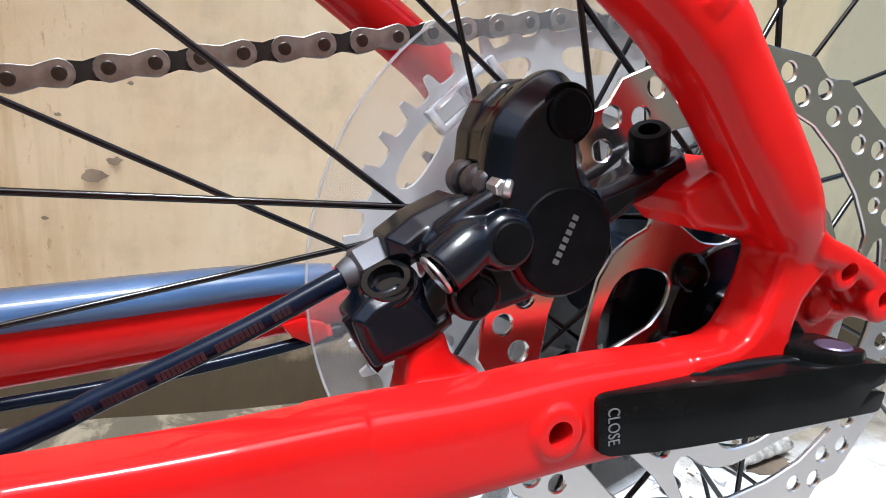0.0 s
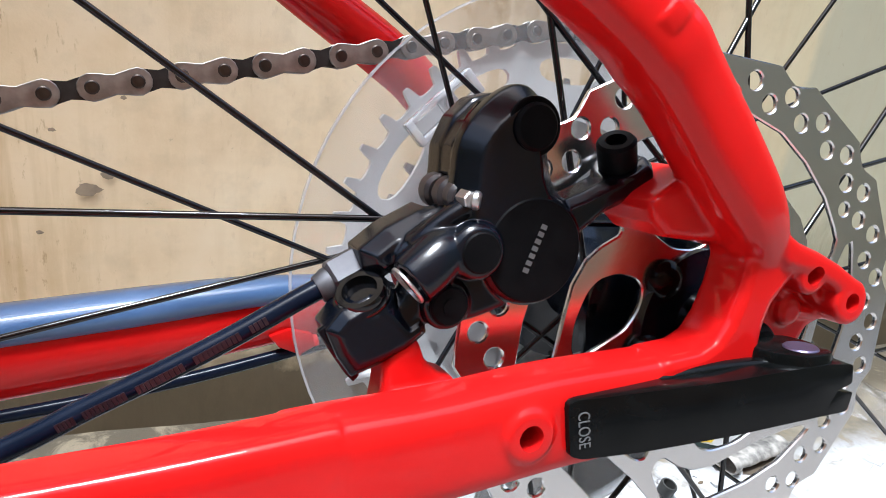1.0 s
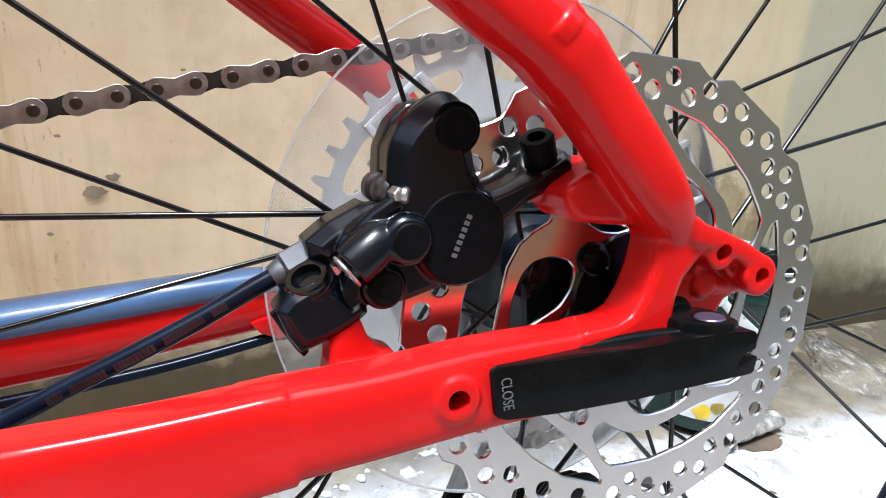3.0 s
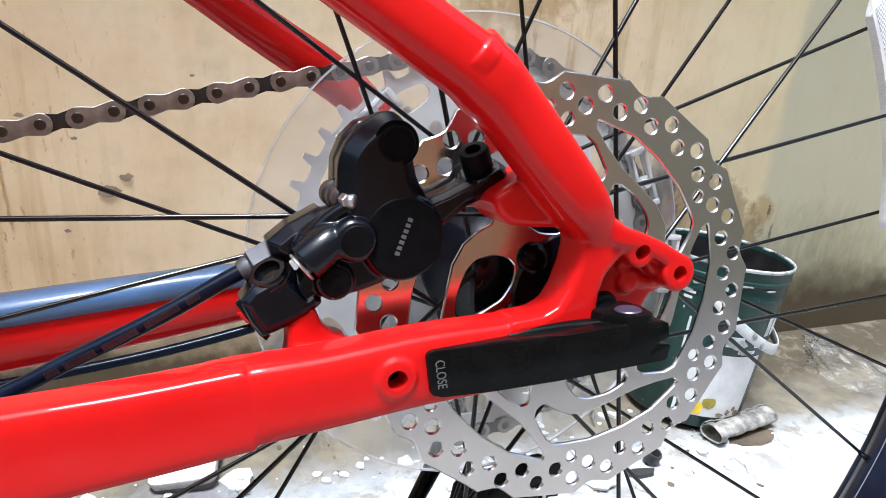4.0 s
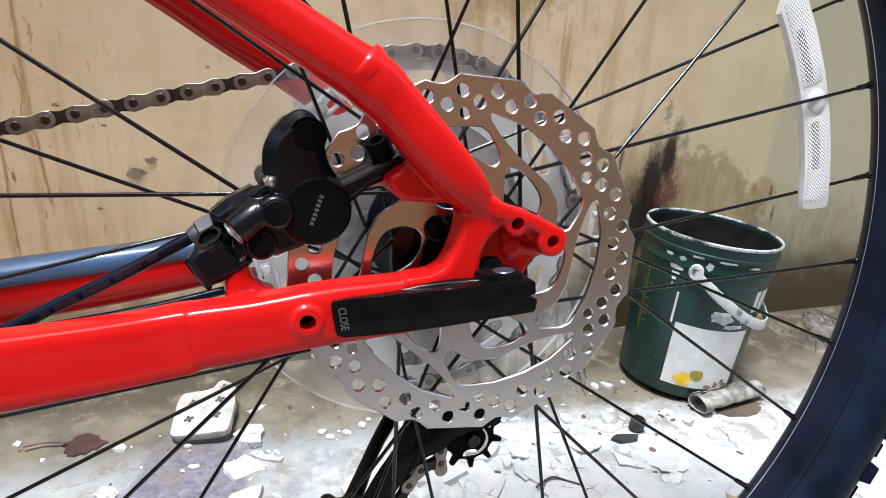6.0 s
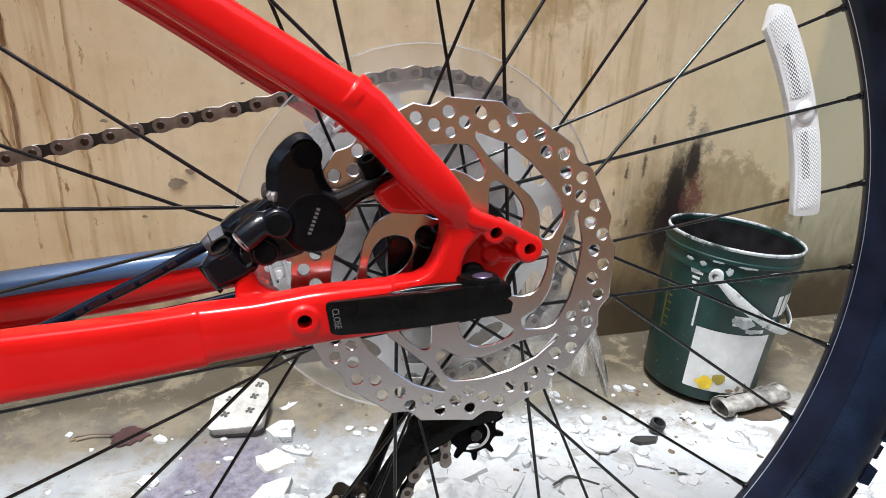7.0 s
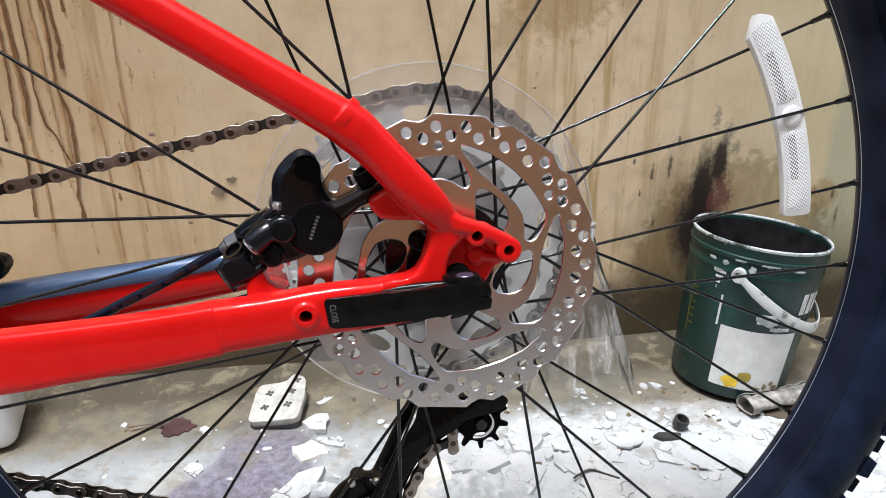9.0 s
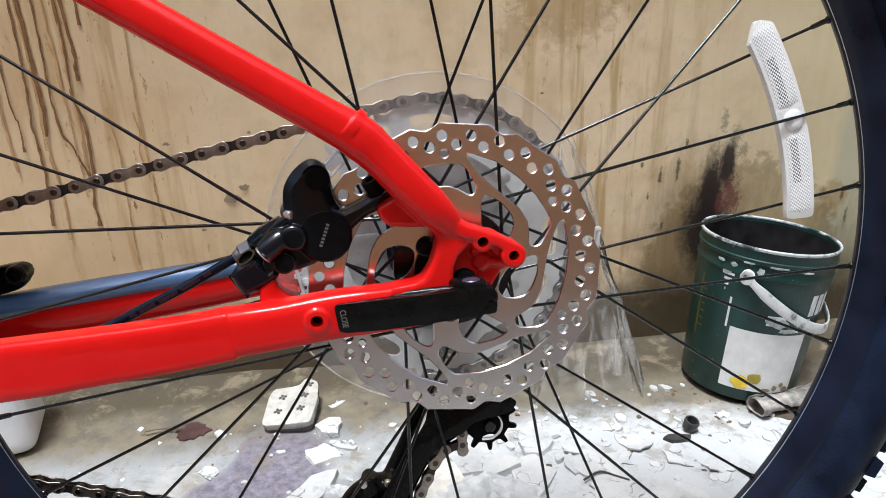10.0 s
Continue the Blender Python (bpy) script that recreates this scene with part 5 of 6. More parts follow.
# ---------------- things on the floor ----------------
def rough_slab(outline_pts, h, seed, jitter=0.002):
    """A broken slab: ragged outline, uneven top, lying on the floor."""
    rnd = random.Random(seed)
    bm = bmesh.new()
    n = len(outline_pts)
    low = [bm.verts.new((x, y, 0)) for x, y in outline_pts]
    top = [bm.verts.new((x * 0.94 + rnd.uniform(-jitter, jitter), y * 0.94 + rnd.uniform(-jitter, jitter), h * rnd.uniform(0.8, 1.1))) for x, y in outline_pts]
    mid = bm.verts.new((0, 0, h * 1.08))
    for k in range(n):
        j = (k + 1) % n
        bm.faces.new((low[k], low[j], top[j], top[k]))
        bm.faces.new((top[k], top[j], mid))
    bm.faces.new(low[::-1])
    return bm


def ragged(rx, ry, seed, n=11):
    rnd = random.Random(seed)
    return [(rx * rnd.uniform(0.65, 1.15) * math.cos(2 * math.pi * k / n), ry * rnd.uniform(0.65, 1.15) * math.sin(2 * math.pi * k / n)) for k in range(n)]


def plaster_material():
    """Old white plaster: chalky tone, fine cracks, pits and grey dirt, in the place's own coordinates."""
    m, nt, b = node_mat("broken_white_plaster")
    geo = nt.nodes.new("ShaderNodeNewGeometry")
    co = geo.outputs["Position"]
    big, mid, fine = noise_node(nt, co, 28, 5, 0.6), noise_node(nt, co, 130, 5, 0.7), noise_node(nt, co, 600, 3, 0.7)
    col = ramp(nt, big, [(0.3, (0.38, 0.39, 0.395)), (0.55, (0.49, 0.497, 0.50)), (0.75, (0.53, 0.53, 0.52))])
    col = mix(nt, calc(nt, "MULTIPLY", ramp(nt, mid, [(0.56, (0, 0, 0)), (0.72, (1, 1, 1))]), 0.45), col, (0.33, 0.315, 0.29))
    bend = nt.nodes.new("ShaderNodeTexNoise")
    bend.inputs["Scale"].default_value = 60
    bend.inputs["Detail"].default_value = 4.0
    nt.links.new(co, bend.inputs["Vector"])
    shift = nt.nodes.new("ShaderNodeVectorMath")
    shift.operation = "MULTIPLY_ADD"
    nt.links.new(bend.outputs["Color"], shift.inputs[0])
    shift.inputs[1].default_value = (0.022, 0.022, 0.0)
    nt.links.new(co, shift.inputs[2])
    vor = nt.nodes.new("ShaderNodeTexVoronoi")
    vor.feature = "DISTANCE_TO_EDGE"
    vor.inputs["Scale"].default_value = 62
    nt.links.new(shift.outputs[0], vor.inputs["Vector"])
    crack = ramp(nt, vor.outputs["Distance"], [(0.0, (1, 1, 1)), (0.05, (0, 0, 0))])
    some = ramp(nt, noise_node(nt, co, 33, 3), [(0.53, (0, 0, 0)), (0.62, (1, 1, 1))])
    crack = calc(nt, "MULTIPLY", crack, some)
    pit = ramp(nt, fine, [(0.30, (1, 1, 1)), (0.38, (0, 0, 0))])
    col = mix(nt, calc(nt, "MULTIPLY", crack, 0.8), col, (0.09, 0.085, 0.08))
    col = mix(nt, calc(nt, "MULTIPLY", pit, 0.35), col, (0.20, 0.19, 0.18))
    nt.links.new(col, b.inputs["Base Color"])
    b.inputs["Roughness"].default_value = 0.8
    bump(nt, b, calc(nt, "ADD", mid, calc(nt, "MULTIPLY", calc(nt, "ADD", crack, calc(nt, "MULTIPLY", pit, 0.4)), -1.0)), 0.7, 0.0022)
    return m


PLASTER = plaster_material()
PLASTER_GREY = surface("broken_grey_plaster", (0.56, 0.54, 0.50), 0.8, vary=0.2, scale=70, grain=400, bump_h=0.0008)
MAROON = surface("dark_maroon_paint", (0.05, 0.022, 0.022), 0.45, vary=0.3, scale=90)

CHUNKS = [(-0.101, 0.322, 0.021, 0.017, 0.012), (-0.094, 0.368, 0.022, 0.016, 0.018), (-0.078, 0.336, 0.019, 0.007, 0.008),
          (-0.116, 0.262, 0.042, 0.016, 0.016), (-0.226, 0.319, 0.016, 0.010, 0.006), (-0.060, 0.245, 0.028, 0.020, 0.016),
          (0.010, 0.250, 0.050, 0.034, 0.020), (0.070, 0.272, 0.040, 0.026, 0.016), (0.118, 0.240, 0.045, 0.024, 0.014),
          (0.190, 0.246, 0.040, 0.022, 0.010), (0.375, 0.305, 0.010, 0.007, 0.005), (-0.070, 0.205, 0.05, 0.02, 0.014),
          (0.03, 0.205, 0.05, 0.028, 0.018), (0.14, 0.30, 0.035, 0.022, 0.012), (0.22, 0.205, 0.05, 0.03, 0.010), (-0.085, 0.422, 0.012, 0.006, 0.006)]
for k, (x, y, rx, ry, h) in enumerate(CHUNKS):
    h *= 0.55
    ob = thing("plaster_piece", rough_slab(ragged(rx, ry, k + 3, 12), h, k), PLASTER if k % 6 else PLASTER_GREY, "broken piece of white plaster lying on the floor", "rubble", "broken plaster on the floor", angle=25)
    ob.location, ob.rotation_euler = (x, y, floor_height(x, y) - 0.002), (0, 0, k * 1.3)

# cracked sheets of plaster, curled up at their edges, that lie side by side under the wheel
def curled_sheet(rx, ry, thick, curl, seed):
    """A thin broken sheet, ragged in outline, whose sides have curled off the floor."""
    rnd = random.Random(seed)
    n = 16
    edge = [rnd.uniform(0.55, 1.15) for k in range(n)]
    lean = rnd.uniform(0, math.pi)

    def lift(x, y):
        u = x * math.cos(lean) + y * math.sin(lean)
        return curl * (u / rx) ** 2 + 0.0012 * noise.noise((x * 80, y * 80, seed))

    bm = bmesh.new()
    layers = []
    for drop in (0.0, thick):
        mid = bm.verts.new((0, 0, lift(0, 0) + thick - drop))
        rows = []
        for v in (0.35, 0.7, 1.0):
            row = []
            for k in range(n):
                a = 2 * math.pi * k / n
                x, y = rx * v * edge[k] * math.cos(a), ry * v * edge[k] * math.sin(a)
                row.append(bm.verts.new((x, y, lift(x, y) + thick - drop)))
            rows.append(row)
        layers.append((mid, rows))
    for side, (mid, rows) in enumerate(layers):
        for k in range(n):
            j = (k + 1) % n
            quads = [(mid, rows[0][k], rows[0][j])] + [(r0[k], r1[k], r1[j], r0[j]) for r0, r1 in zip(rows, rows[1:])]
            for q in quads:
                bm.faces.new(q if side == 0 else q[::-1])
    top, low = layers[0][1][-1], layers[1][1][-1]
    for k in range(n):
        j = (k + 1) % n
        bm.faces.new((top[j], top[k], low[k], low[j]))
    return bm


PLASTER_TAN = surface("tan_underside_plaster", (0.33, 0.26, 0.17), 0.8, vary=0.3, scale=70, grain=400, bump_h=0.0006)
layer = tagged(new("cracked_plaster"), "cracked, curled layer of white plaster sheets on the floor", "rubble")
rnd = random.Random(19)
for iy in range(6):
    for ix in range(10):
        cx, cy = 0.03 + 0.037 * ix + rnd.uniform(-0.010, 0.010), 0.125 + 0.030 * iy + rnd.uniform(-0.008, 0.008)
        if rnd.random() < 0.18 + 0.09 * iy or cx > 0.36:
            continue
        big = rnd.uniform(0.55, 1.25)
        coat_ = PLASTER_TAN if rnd.random() < 0.10 else PLASTER
        ob = part("plaster_sheet", finish(curled_sheet(0.025 * big, 0.019 * big, rnd.uniform(0.0010, 0.0024), rnd.uniform(0.0, 0.008), 300 + 10 * iy + ix), coat_, "plaster_sheet", False, 30), coat_, layer)
        ob.location, ob.rotation_euler = (cx, cy, floor_height(cx, cy) + 0.0004), (rnd.uniform(-0.10, 0.10), rnd.uniform(-0.10, 0.10), rnd.uniform(0, 6))


def mound(rx, ry, h, seed):
    """A lumpy heap of wet plaster that has set on the floor."""
    bm = bmesh.new()
    rings = [[bm.verts.new((0, 0, h))]]
    n, m = 96, 30
    for j in range(1, m + 1):
        v = j / m
        row = []
        for k in range(n):
            a = 2 * math.pi * k / n
            edge = 1 + 0.22 * noise.noise((2 * math.cos(a), 2 * math.sin(a), seed)) + 0.10 * noise.noise((7 * math.cos(a), 7 * math.sin(a), seed))
            x, y = rx * v * edge * math.cos(a), ry * v * edge * math.sin(a)
            z = h * (1 - v ** 2.2) * (1 + 0.55 * noise.noise((x * 70, y * 70, seed))) + (0.0040 * noise.noise((x * 150, y * 150, seed)) + 0.0022 * abs(noise.noise((x * 330, y * 330, seed)))) * (1 - v ** 3)
            row.append(bm.verts.new((x, y, z if j < m else -0.003)))
        rings.append(row)
    for k in range(n):
        bm.faces.new((rings[0][0], rings[1][k], rings[1][(k + 1) % n]))
    for r0, r1 in zip(rings[1:], rings[2:]):
        for k in range(n):
            bm.faces.new((r0[k], r1[k], r1[(k + 1) % n], r0[(k + 1) % n]))
    return bm


PLASTER_LUMP = surface("lumpy_set_plaster", (0.49, 0.50, 0.505), 0.8, vary=0.14, scale=90, grain=420, bump_h=0.0012)
for k, (x, y, rx, ry, h) in enumerate(((0.062, 0.215, 0.060, 0.042, 0.020), (0.010, 0.190, 0.045, 0.035, 0.014), (-0.105, 0.262, 0.034, 0.012, 0.008))):
    ob = thing("plaster_mound", mound(rx, ry, h, 3.0 + k), PLASTER_LUMP, "lumpy heap of set white plaster on the floor", "rubble", "set plaster on the floor", angle=40)
    ob.location = (x, y, floor_height(x, y))

fl = bmesh.new()
rnd = random.Random(5)
for k in range(320):
    right = rnd.random() < 0.90
    x = rnd.gauss(0.17, 0.13) if right else rnd.gauss(-0.16, 0.13)
    y = rnd.uniform(0.13, 0.38) if right else rnd.uniform(0.2, 0.42)
    r = rnd.choice((0.0015, 0.002, 0.002, 0.003, 0.004, 0.006, 0.009))
    piece = rough_slab(ragged(r, r * rnd.uniform(0.5, 1), 900 + k, 7), r * rnd.uniform(0.25, 0.5), k, r * 0.1)
    moved(piece, pose(x, y, floor_height(x, y) - 0.0006, rnd.uniform(-14, 14), rnd.uniform(-14, 14), rnd.uniform(0, 360)))
    me = bpy.data.meshes.new("tmp")
    piece.to_mesh(me)
    piece.free()
    fl.from_mesh(me)
    bpy.data.meshes.remove(me)
grit = bmesh.new()
rnd = random.Random(23)
for k in range(80):
    x = rnd.uniform(0.12, 0.42) if k % 3 else rnd.uniform(-0.32, 0.12)
    y = rnd.uniform(0.20, 0.37) if k % 3 else rnd.uniform(0.33, 0.43)
    r = rnd.choice((0.0012, 0.0018, 0.0025, 0.004))
    piece = rough_slab(ragged(r, r * rnd.uniform(0.3, 0.9), 1700 + k, 7), r * rnd.uniform(0.15, 0.4), k, r * 0.1)
    moved(piece, pose(x, y, floor_height(x, y) - 0.0003, rnd.uniform(-14, 14), rnd.uniform(-14, 14), rnd.uniform(0, 360)))
    me = bpy.data.meshes.new("tmp")
    piece.to_mesh(me)
    piece.free()
    grit.from_mesh(me)
    bpy.data.meshes.remove(me)
GRIT = surface("brown_grit", (0.11, 0.08, 0.05), 0.85, vary=0.5, scale=40)
thing("floor_grit", grit, GRIT, "scattered dark brown grit and crumbs", "rubble", kind="stuff", angle=25)
thing("plaster_flakes", fl, PLASTER, "scattered white plaster crumbs and flakes", "rubble", kind="stuff", angle=25)

ob = thing("maroon_paint_patch", rough_slab(ragged(0.023, 0.017, 77, 24), 0.0016, 4, 0.0005), MAROON, "dried dark maroon paint patch on the floor", "paint patch")
ob.location = (-0.257, 0.398, floor_height(-0.257, 0.398) - 0.0005)
thin = ribbon([(-0.31, 0.0), (-0.29, 0.002), (-0.27, -0.003)], 0.002)
part("patch_tail", moved(thin, Matrix.Translation((0.255, 0.004, 0.003)) @ pose(0, 0, 0, -90, 0, 0)), MAROON, ob, mm=False)

# flowered tile block
TILE = surface("cream_glazed_tile", (0.41, 0.40, 0.37), 0.5, vary=0.26, scale=75, grain=350, dust=0.3, bump_h=0.0012)
MOTIF = surface("faded_black_motif", (0.06, 0.06, 0.055), 0.5, vary=0.3, scale=200)
# tile body coloured dark for the shade under its front edge
SHADOWED = surface("shaded_tile_body", (0.12, 0.115, 0.12), 0.8, vary=0.2, scale=90)
tile = thing("tile_block", plate(rounded([(-0.037, -0.040), (0.035, -0.040), (0.038, 0.018), (0.034, 0.050), (0.016, 0.060), (0.004, 0.044), (-0.034, 0.038)], 5, 0.22), 0.010, 0.020, bevel=0.0015), TILE, "broken cream tile with black cross motifs", "tile")
part("tile_body", plate(rounded([(-0.035, -0.038), (0.033, -0.038), (0.036, 0.017), (0.032, 0.048), (0.016, 0.058), (0.004, 0.042), (-0.032, 0.036)], 3, 0.16), -0.001, 0.010), SHADOWED, tile, "rough tile underside, darkened for the shade below it", mm=False)
for o in (tile, tile.children[0]):
    for v in o.data.vertices:
        worn = 0.0022 * noise.noise(v.co * 95) + 0.0012 * noise.noise(v.co * 260)
        v.co.x += worn
        v.co.z += 0.0020 * noise.noise(v.co * 120 + Vector((3, 1, 2)))
flip = Matrix(((1, 0, 0, 0), (0, 0, 1, 0), (0, 1, 0, 0), (0, 0, 0, 1)))
tile.data.transform(flip)
tile.children[0].data.transform(flip)
for o in (tile, tile.children[0]):
    o.data.flip_normals()
for x, y in ((-0.016, -0.012), (0.016, -0.008), (-0.014, 0.018), (0.018, 0.020), (0.022, 0.044)):
    petals = join(*[rough_slab([(0.0046 * math.cos(a) * 0.9 + 0.0024 * math.cos(b), 0.0046 * math.sin(a) * 0.9 + 0.0024 * math.sin(b)) for b in [2 * math.pi * k / 8 for k in range(8)]], 0.0007, int(100 * a), 0.0) for a in (0.4, 1.97, 3.54, 5.11)])
    part("cross_motif", moved(petals, Matrix.Translation((x, y, 0.0200))), MOTIF, tile, mm=False)
tile.matrix_world = pose(-0.138, 0.402, 0.002, 6, -3, -8) @ Matrix.Scale(0.84, 4)


# ---------------- paint pail ----------------
def pail_green():
    m, nt, b = node_mat("green_printed_pail")
    co = coords(nt)
    mp = nt.nodes.new("ShaderNodeMapping")
    nt.links.new(co, mp.inputs[0])
    mp.inputs["Scale"].default_value = (1, 1, 0.35)
    n1, n2 = noise_node(nt, mp.outputs[0], 26, 5, 0.65), noise_node(nt, co, 160, 4, 0.7)
    col = ramp(nt, n1, [(0.3, (0.0025, 0.019, 0.016)), (0.6, (0.004, 0.036, 0.030)), (0.78, (0.011, 0.062, 0.058))])
    chips = ramp(nt, n2, [(0.66, (0, 0, 0)), (0.72, (1, 1, 1))])
    col = mix(nt, calc(nt, "MULTIPLY", chips, 0.5), col, (0.5, 0.55, 0.52))
    nt.links.new(col, b.inputs["Base Color"])
    b.inputs["Roughness"].default_value = 0.38
    return m


PAIL_GREEN = pail_green()
PAIL_IN = surface("dark_pail_inside", (0.013, 0.012, 0.013), 0.45, vary=0.6, scale=40, rough_vary=0.2, spec=0.25)


def crusted(name, white, grime, scale, lo, hi):
    """Dull white plastic with dark grime in ragged patches."""
    m, nt, b = node_mat(name)
    co = coords(nt)
    big, fine = noise_node(nt, co, scale, 5, 0.7), noise_node(nt, co, 500, 3)
    base = ramp(nt, fine, [(0.3, tuple(c * 0.8 for c in white)), (0.7, white)])
    nt.links.new(mix(nt, ramp(nt, big, [(lo, (0, 0, 0)), (hi, (1, 1, 1))]), base, grime), b.inputs["Base Color"])
    b.inputs["Roughness"].default_value = 0.5
    bump(nt, b, big, 0.6, 0.0008)
    return m


PAIL_RIM = crusted("paint_crusted_rim", (0.52, 0.56, 0.57), (0.03, 0.045, 0.042), 30, 0.46, 0.56)
BAIL_WHITE = crusted("grimy_white_bail", (0.62, 0.64, 0.63), (0.16, 0.17, 0.16), 45, 0.54, 0.66)
LABEL = surface("scuffed_white_label", (0.66, 0.67, 0.66), 0.5, vary=0.12, scale=60, dust=0.3)
YELLOW = surface("yellow_paint", (0.75, 0.52, 0.02), 0.4, vary=0.15, scale=90)
PALE_PRINT = surface("pale_worn_print", (0.70, 0.73, 0.73), 0.5, vary=0.2, scale=120)
PH, PR0, PR1 = 0.188, 0.0735, 0.0835
pail = new("paint_pail")
tagged(pail, "used green plastic paint pail with white rim, no lid", "bucket")
pail.matrix_world = pose(0.4385, 0.380, 0.001, 0, 0, 0) @ pose(0, 0, 0, -2, 5.8, 0) @ pose(0, 0, 0, 0, 0, -9) @ Matrix.Diagonal((0.945, 0.945, 1.07, 1))


def pr_at(z):
    return PR0 + (PR1 - PR0) * z / PH


part("wall", lathe([(0, PR0 - 0.004), (0.0, PR0 - 0.001), (0.003, PR0), (0.150, pr_at(0.150)), (0.151, pr_at(0.15) + 0.0016), (0.154, pr_at(0.15) + 0.0016), (0.156, pr_at(0.155)), (0.166, pr_at(0.166)), (0.167, pr_at(0.167) + 0.002), (0.170, pr_at(0.17) + 0.002), (0.171, pr_at(0.171)), (0.1815, PR1), (0.1815, PR1 - 0.002), (0.05, pr_at(0.05) - 0.0025), (0.05, 0.001)], (0, 0, 0), (0, 0, 1), 64, cap=False), PAIL_GREEN, pail, mm=False, label="dark green printed pail wall")
part("inside", lathe([(0.178, PR1 - 0.0027), (0.06, pr_at(0.06) - 0.0032), (0.052, 0.0002)], (0, 0, 0), (0, 0, 1), 64, cap=False), PAIL_IN, pail, mm=False, label="dark inside of the pail")
part("rim", lathe([(0.1812, PR1 - 0.0018), (0.1808, PR1 + 0.0010), (0.183, PR1 + 0.0013), (0.1842, PR1 + 0.0005), (0.1842, PR1 - 0.0012), (0.183, PR1 - 0.0020)], (0, 0, 0), (0, 0, 1), 72, True), PAIL_RIM, pail, mm=False, label="white paint-crusted rim")


def wrap(a0, a1, z0, z1, lift, n=16, skew=0.0):
    """A sheet that lies on the pail's wall, from angle a0 to a1 and height z0 to z1."""
    bm = bmesh.new()
    rows = []
    for j in range(5):
        row = []
        for i in range(n + 1):
            a = radians(a0 + (a1 - a0) * i / n)
            z = z0 + (z1 - z0) * j / 4 + skew * i / n
            r = pr_at(z) + lift
            row.append(bm.verts.new((r * math.cos(a), r * math.sin(a), z)))
        rows.append(row)
    for j in range(4):
        for i in range(n):
            bm.faces.new((rows[j][i], rows[j][i + 1], rows[j + 1][i + 1], rows[j + 1][i]))
    return bm


part("label", wrap(-133, -62, 0.014, 0.088, 0.0006), LABEL, pail, mm=False, label="scuffed white paper label")
def dab(a, z, ra, rz, lift, seed, n=14):
    """A ragged round patch of paint on the pail's wall (angle and spread in degrees)."""
    rnd = random.Random(seed)
    bm = bmesh.new()
    rim = []
    for k in range(n):
        u, g = 2 * math.pi * k / n, rnd.uniform(0.7, 1.12)
        aa, zz = radians(a + ra * g * math.cos(u)), z + rz * g * math.sin(u)
        rim.append(bm.verts.new(((pr_at(zz) + lift) * math.cos(aa), (pr_at(zz) + lift) * math.sin(aa), zz)))
    mid = bm.verts.new(((pr_at(z) + lift + 0.0006) * math.cos(radians(a)), (pr_at(z) + lift + 0.0006) * math.sin(radians(a)), z))
    for k in range(n):
        bm.faces.new((rim[k], rim[(k + 1) % n], mid))
    return bm


DULL_YELLOW = surface("dull_yellow_paint", (0.33, 0.26, 0.03), 0.5, vary=0.25, scale=90)
SCUFF = surface("grey_white_scuff", (0.42, 0.46, 0.46), 0.6, vary=0.3, scale=150)
GRIME = surface("brown_label_grime", (0.25, 0.20, 0.13), 0.7, vary=0.3, scale=150)
part("yellow_smear", dab(-114, 0.024, 9, 0.009, 0.0013, 3), YELLOW, pail, mm=False, label="bright yellow paint dab")
part("yellow_smear", dab(-101, 0.031, 7, 0.008, 0.0013, 4), DULL_YELLOW, pail, mm=False, label="dull yellow paint dab")
for k, (a, z, ra, rz) in enumerate(((-93, 0.101, 9, 0.006), (-101, 0.104, 5, 0.005), (-84, 0.093, 8, 0.003), (-146, 0.150, 5, 0.005), (-140, 0.160, 3, 0.003), (-118, 0.158, 3, 0.005),
                                    (-152, 0.161, 4, 0.002), (-105, 0.166, 8, 0.0016), (-128, 0.166, 6, 0.0016), (-80, 0.163, 6, 0.0014))):
    part("paint_scuff", dab(a, z, ra, rz, 0.0018 if z > 0.15 else 0.0009, 20 + k), SCUFF, pail, mm=False, label="grey-white scuff in the print")
for k, (a, z, ra, rz) in enumerate(((-80, 0.020, 3, 0.004), (-73, 0.024, 3, 0.003), (-88, 0.017, 5, 0.003), (-68, 0.018, 5, 0.004))):
    part("label_grime", dab(a, z, ra, rz, 0.0011, 40 + k), GRIME, pail, mm=False, label="brown grime on the label")
for a0, a1, z0, z1 in ((-66, -59, 0.110, 0.135), (-57, -50, 0.110, 0.135), (-48, -42, 0.112, 0.135), (-75, -69, 0.098, 0.107), (-68, -61, 0.098, 0.107), (-104, -88, 0.098, 0.110), (-90, -72, 0.091, 0.095)):
    part("print_mark", wrap(a0, a1, z0, z1, 0.0005, 4), PALE_PRINT, pail, mm=False)
for k in range(4):
    part("print_mark", wrap(-148 + k, -138 - 2 * k, 0.146 - 0.006 * k, 0.149 - 0.006 * k, 0.0005, 4), PALE_PRINT, pail, mm=False)
part("print_mark", wrap(-138, -136, 0.086, 0.122, 0.0005, 3), PALE_PRINT, pail, mm=False)
YEL_PRINT = surface("dull_yellow_print", (0.12, 0.105, 0.02), 0.5)
part("print_mark", wrap(-172, -170, 0.06, 0.135, 0.0005, 3), YEL_PRINT, pail, mm=False)
for k in range(6):
    part("print_mark", wrap(-169, -163, 0.072 + 0.009 * k, 0.074 + 0.009 * k, 0.0005, 3), YEL_PRINT, pail, mm=False)
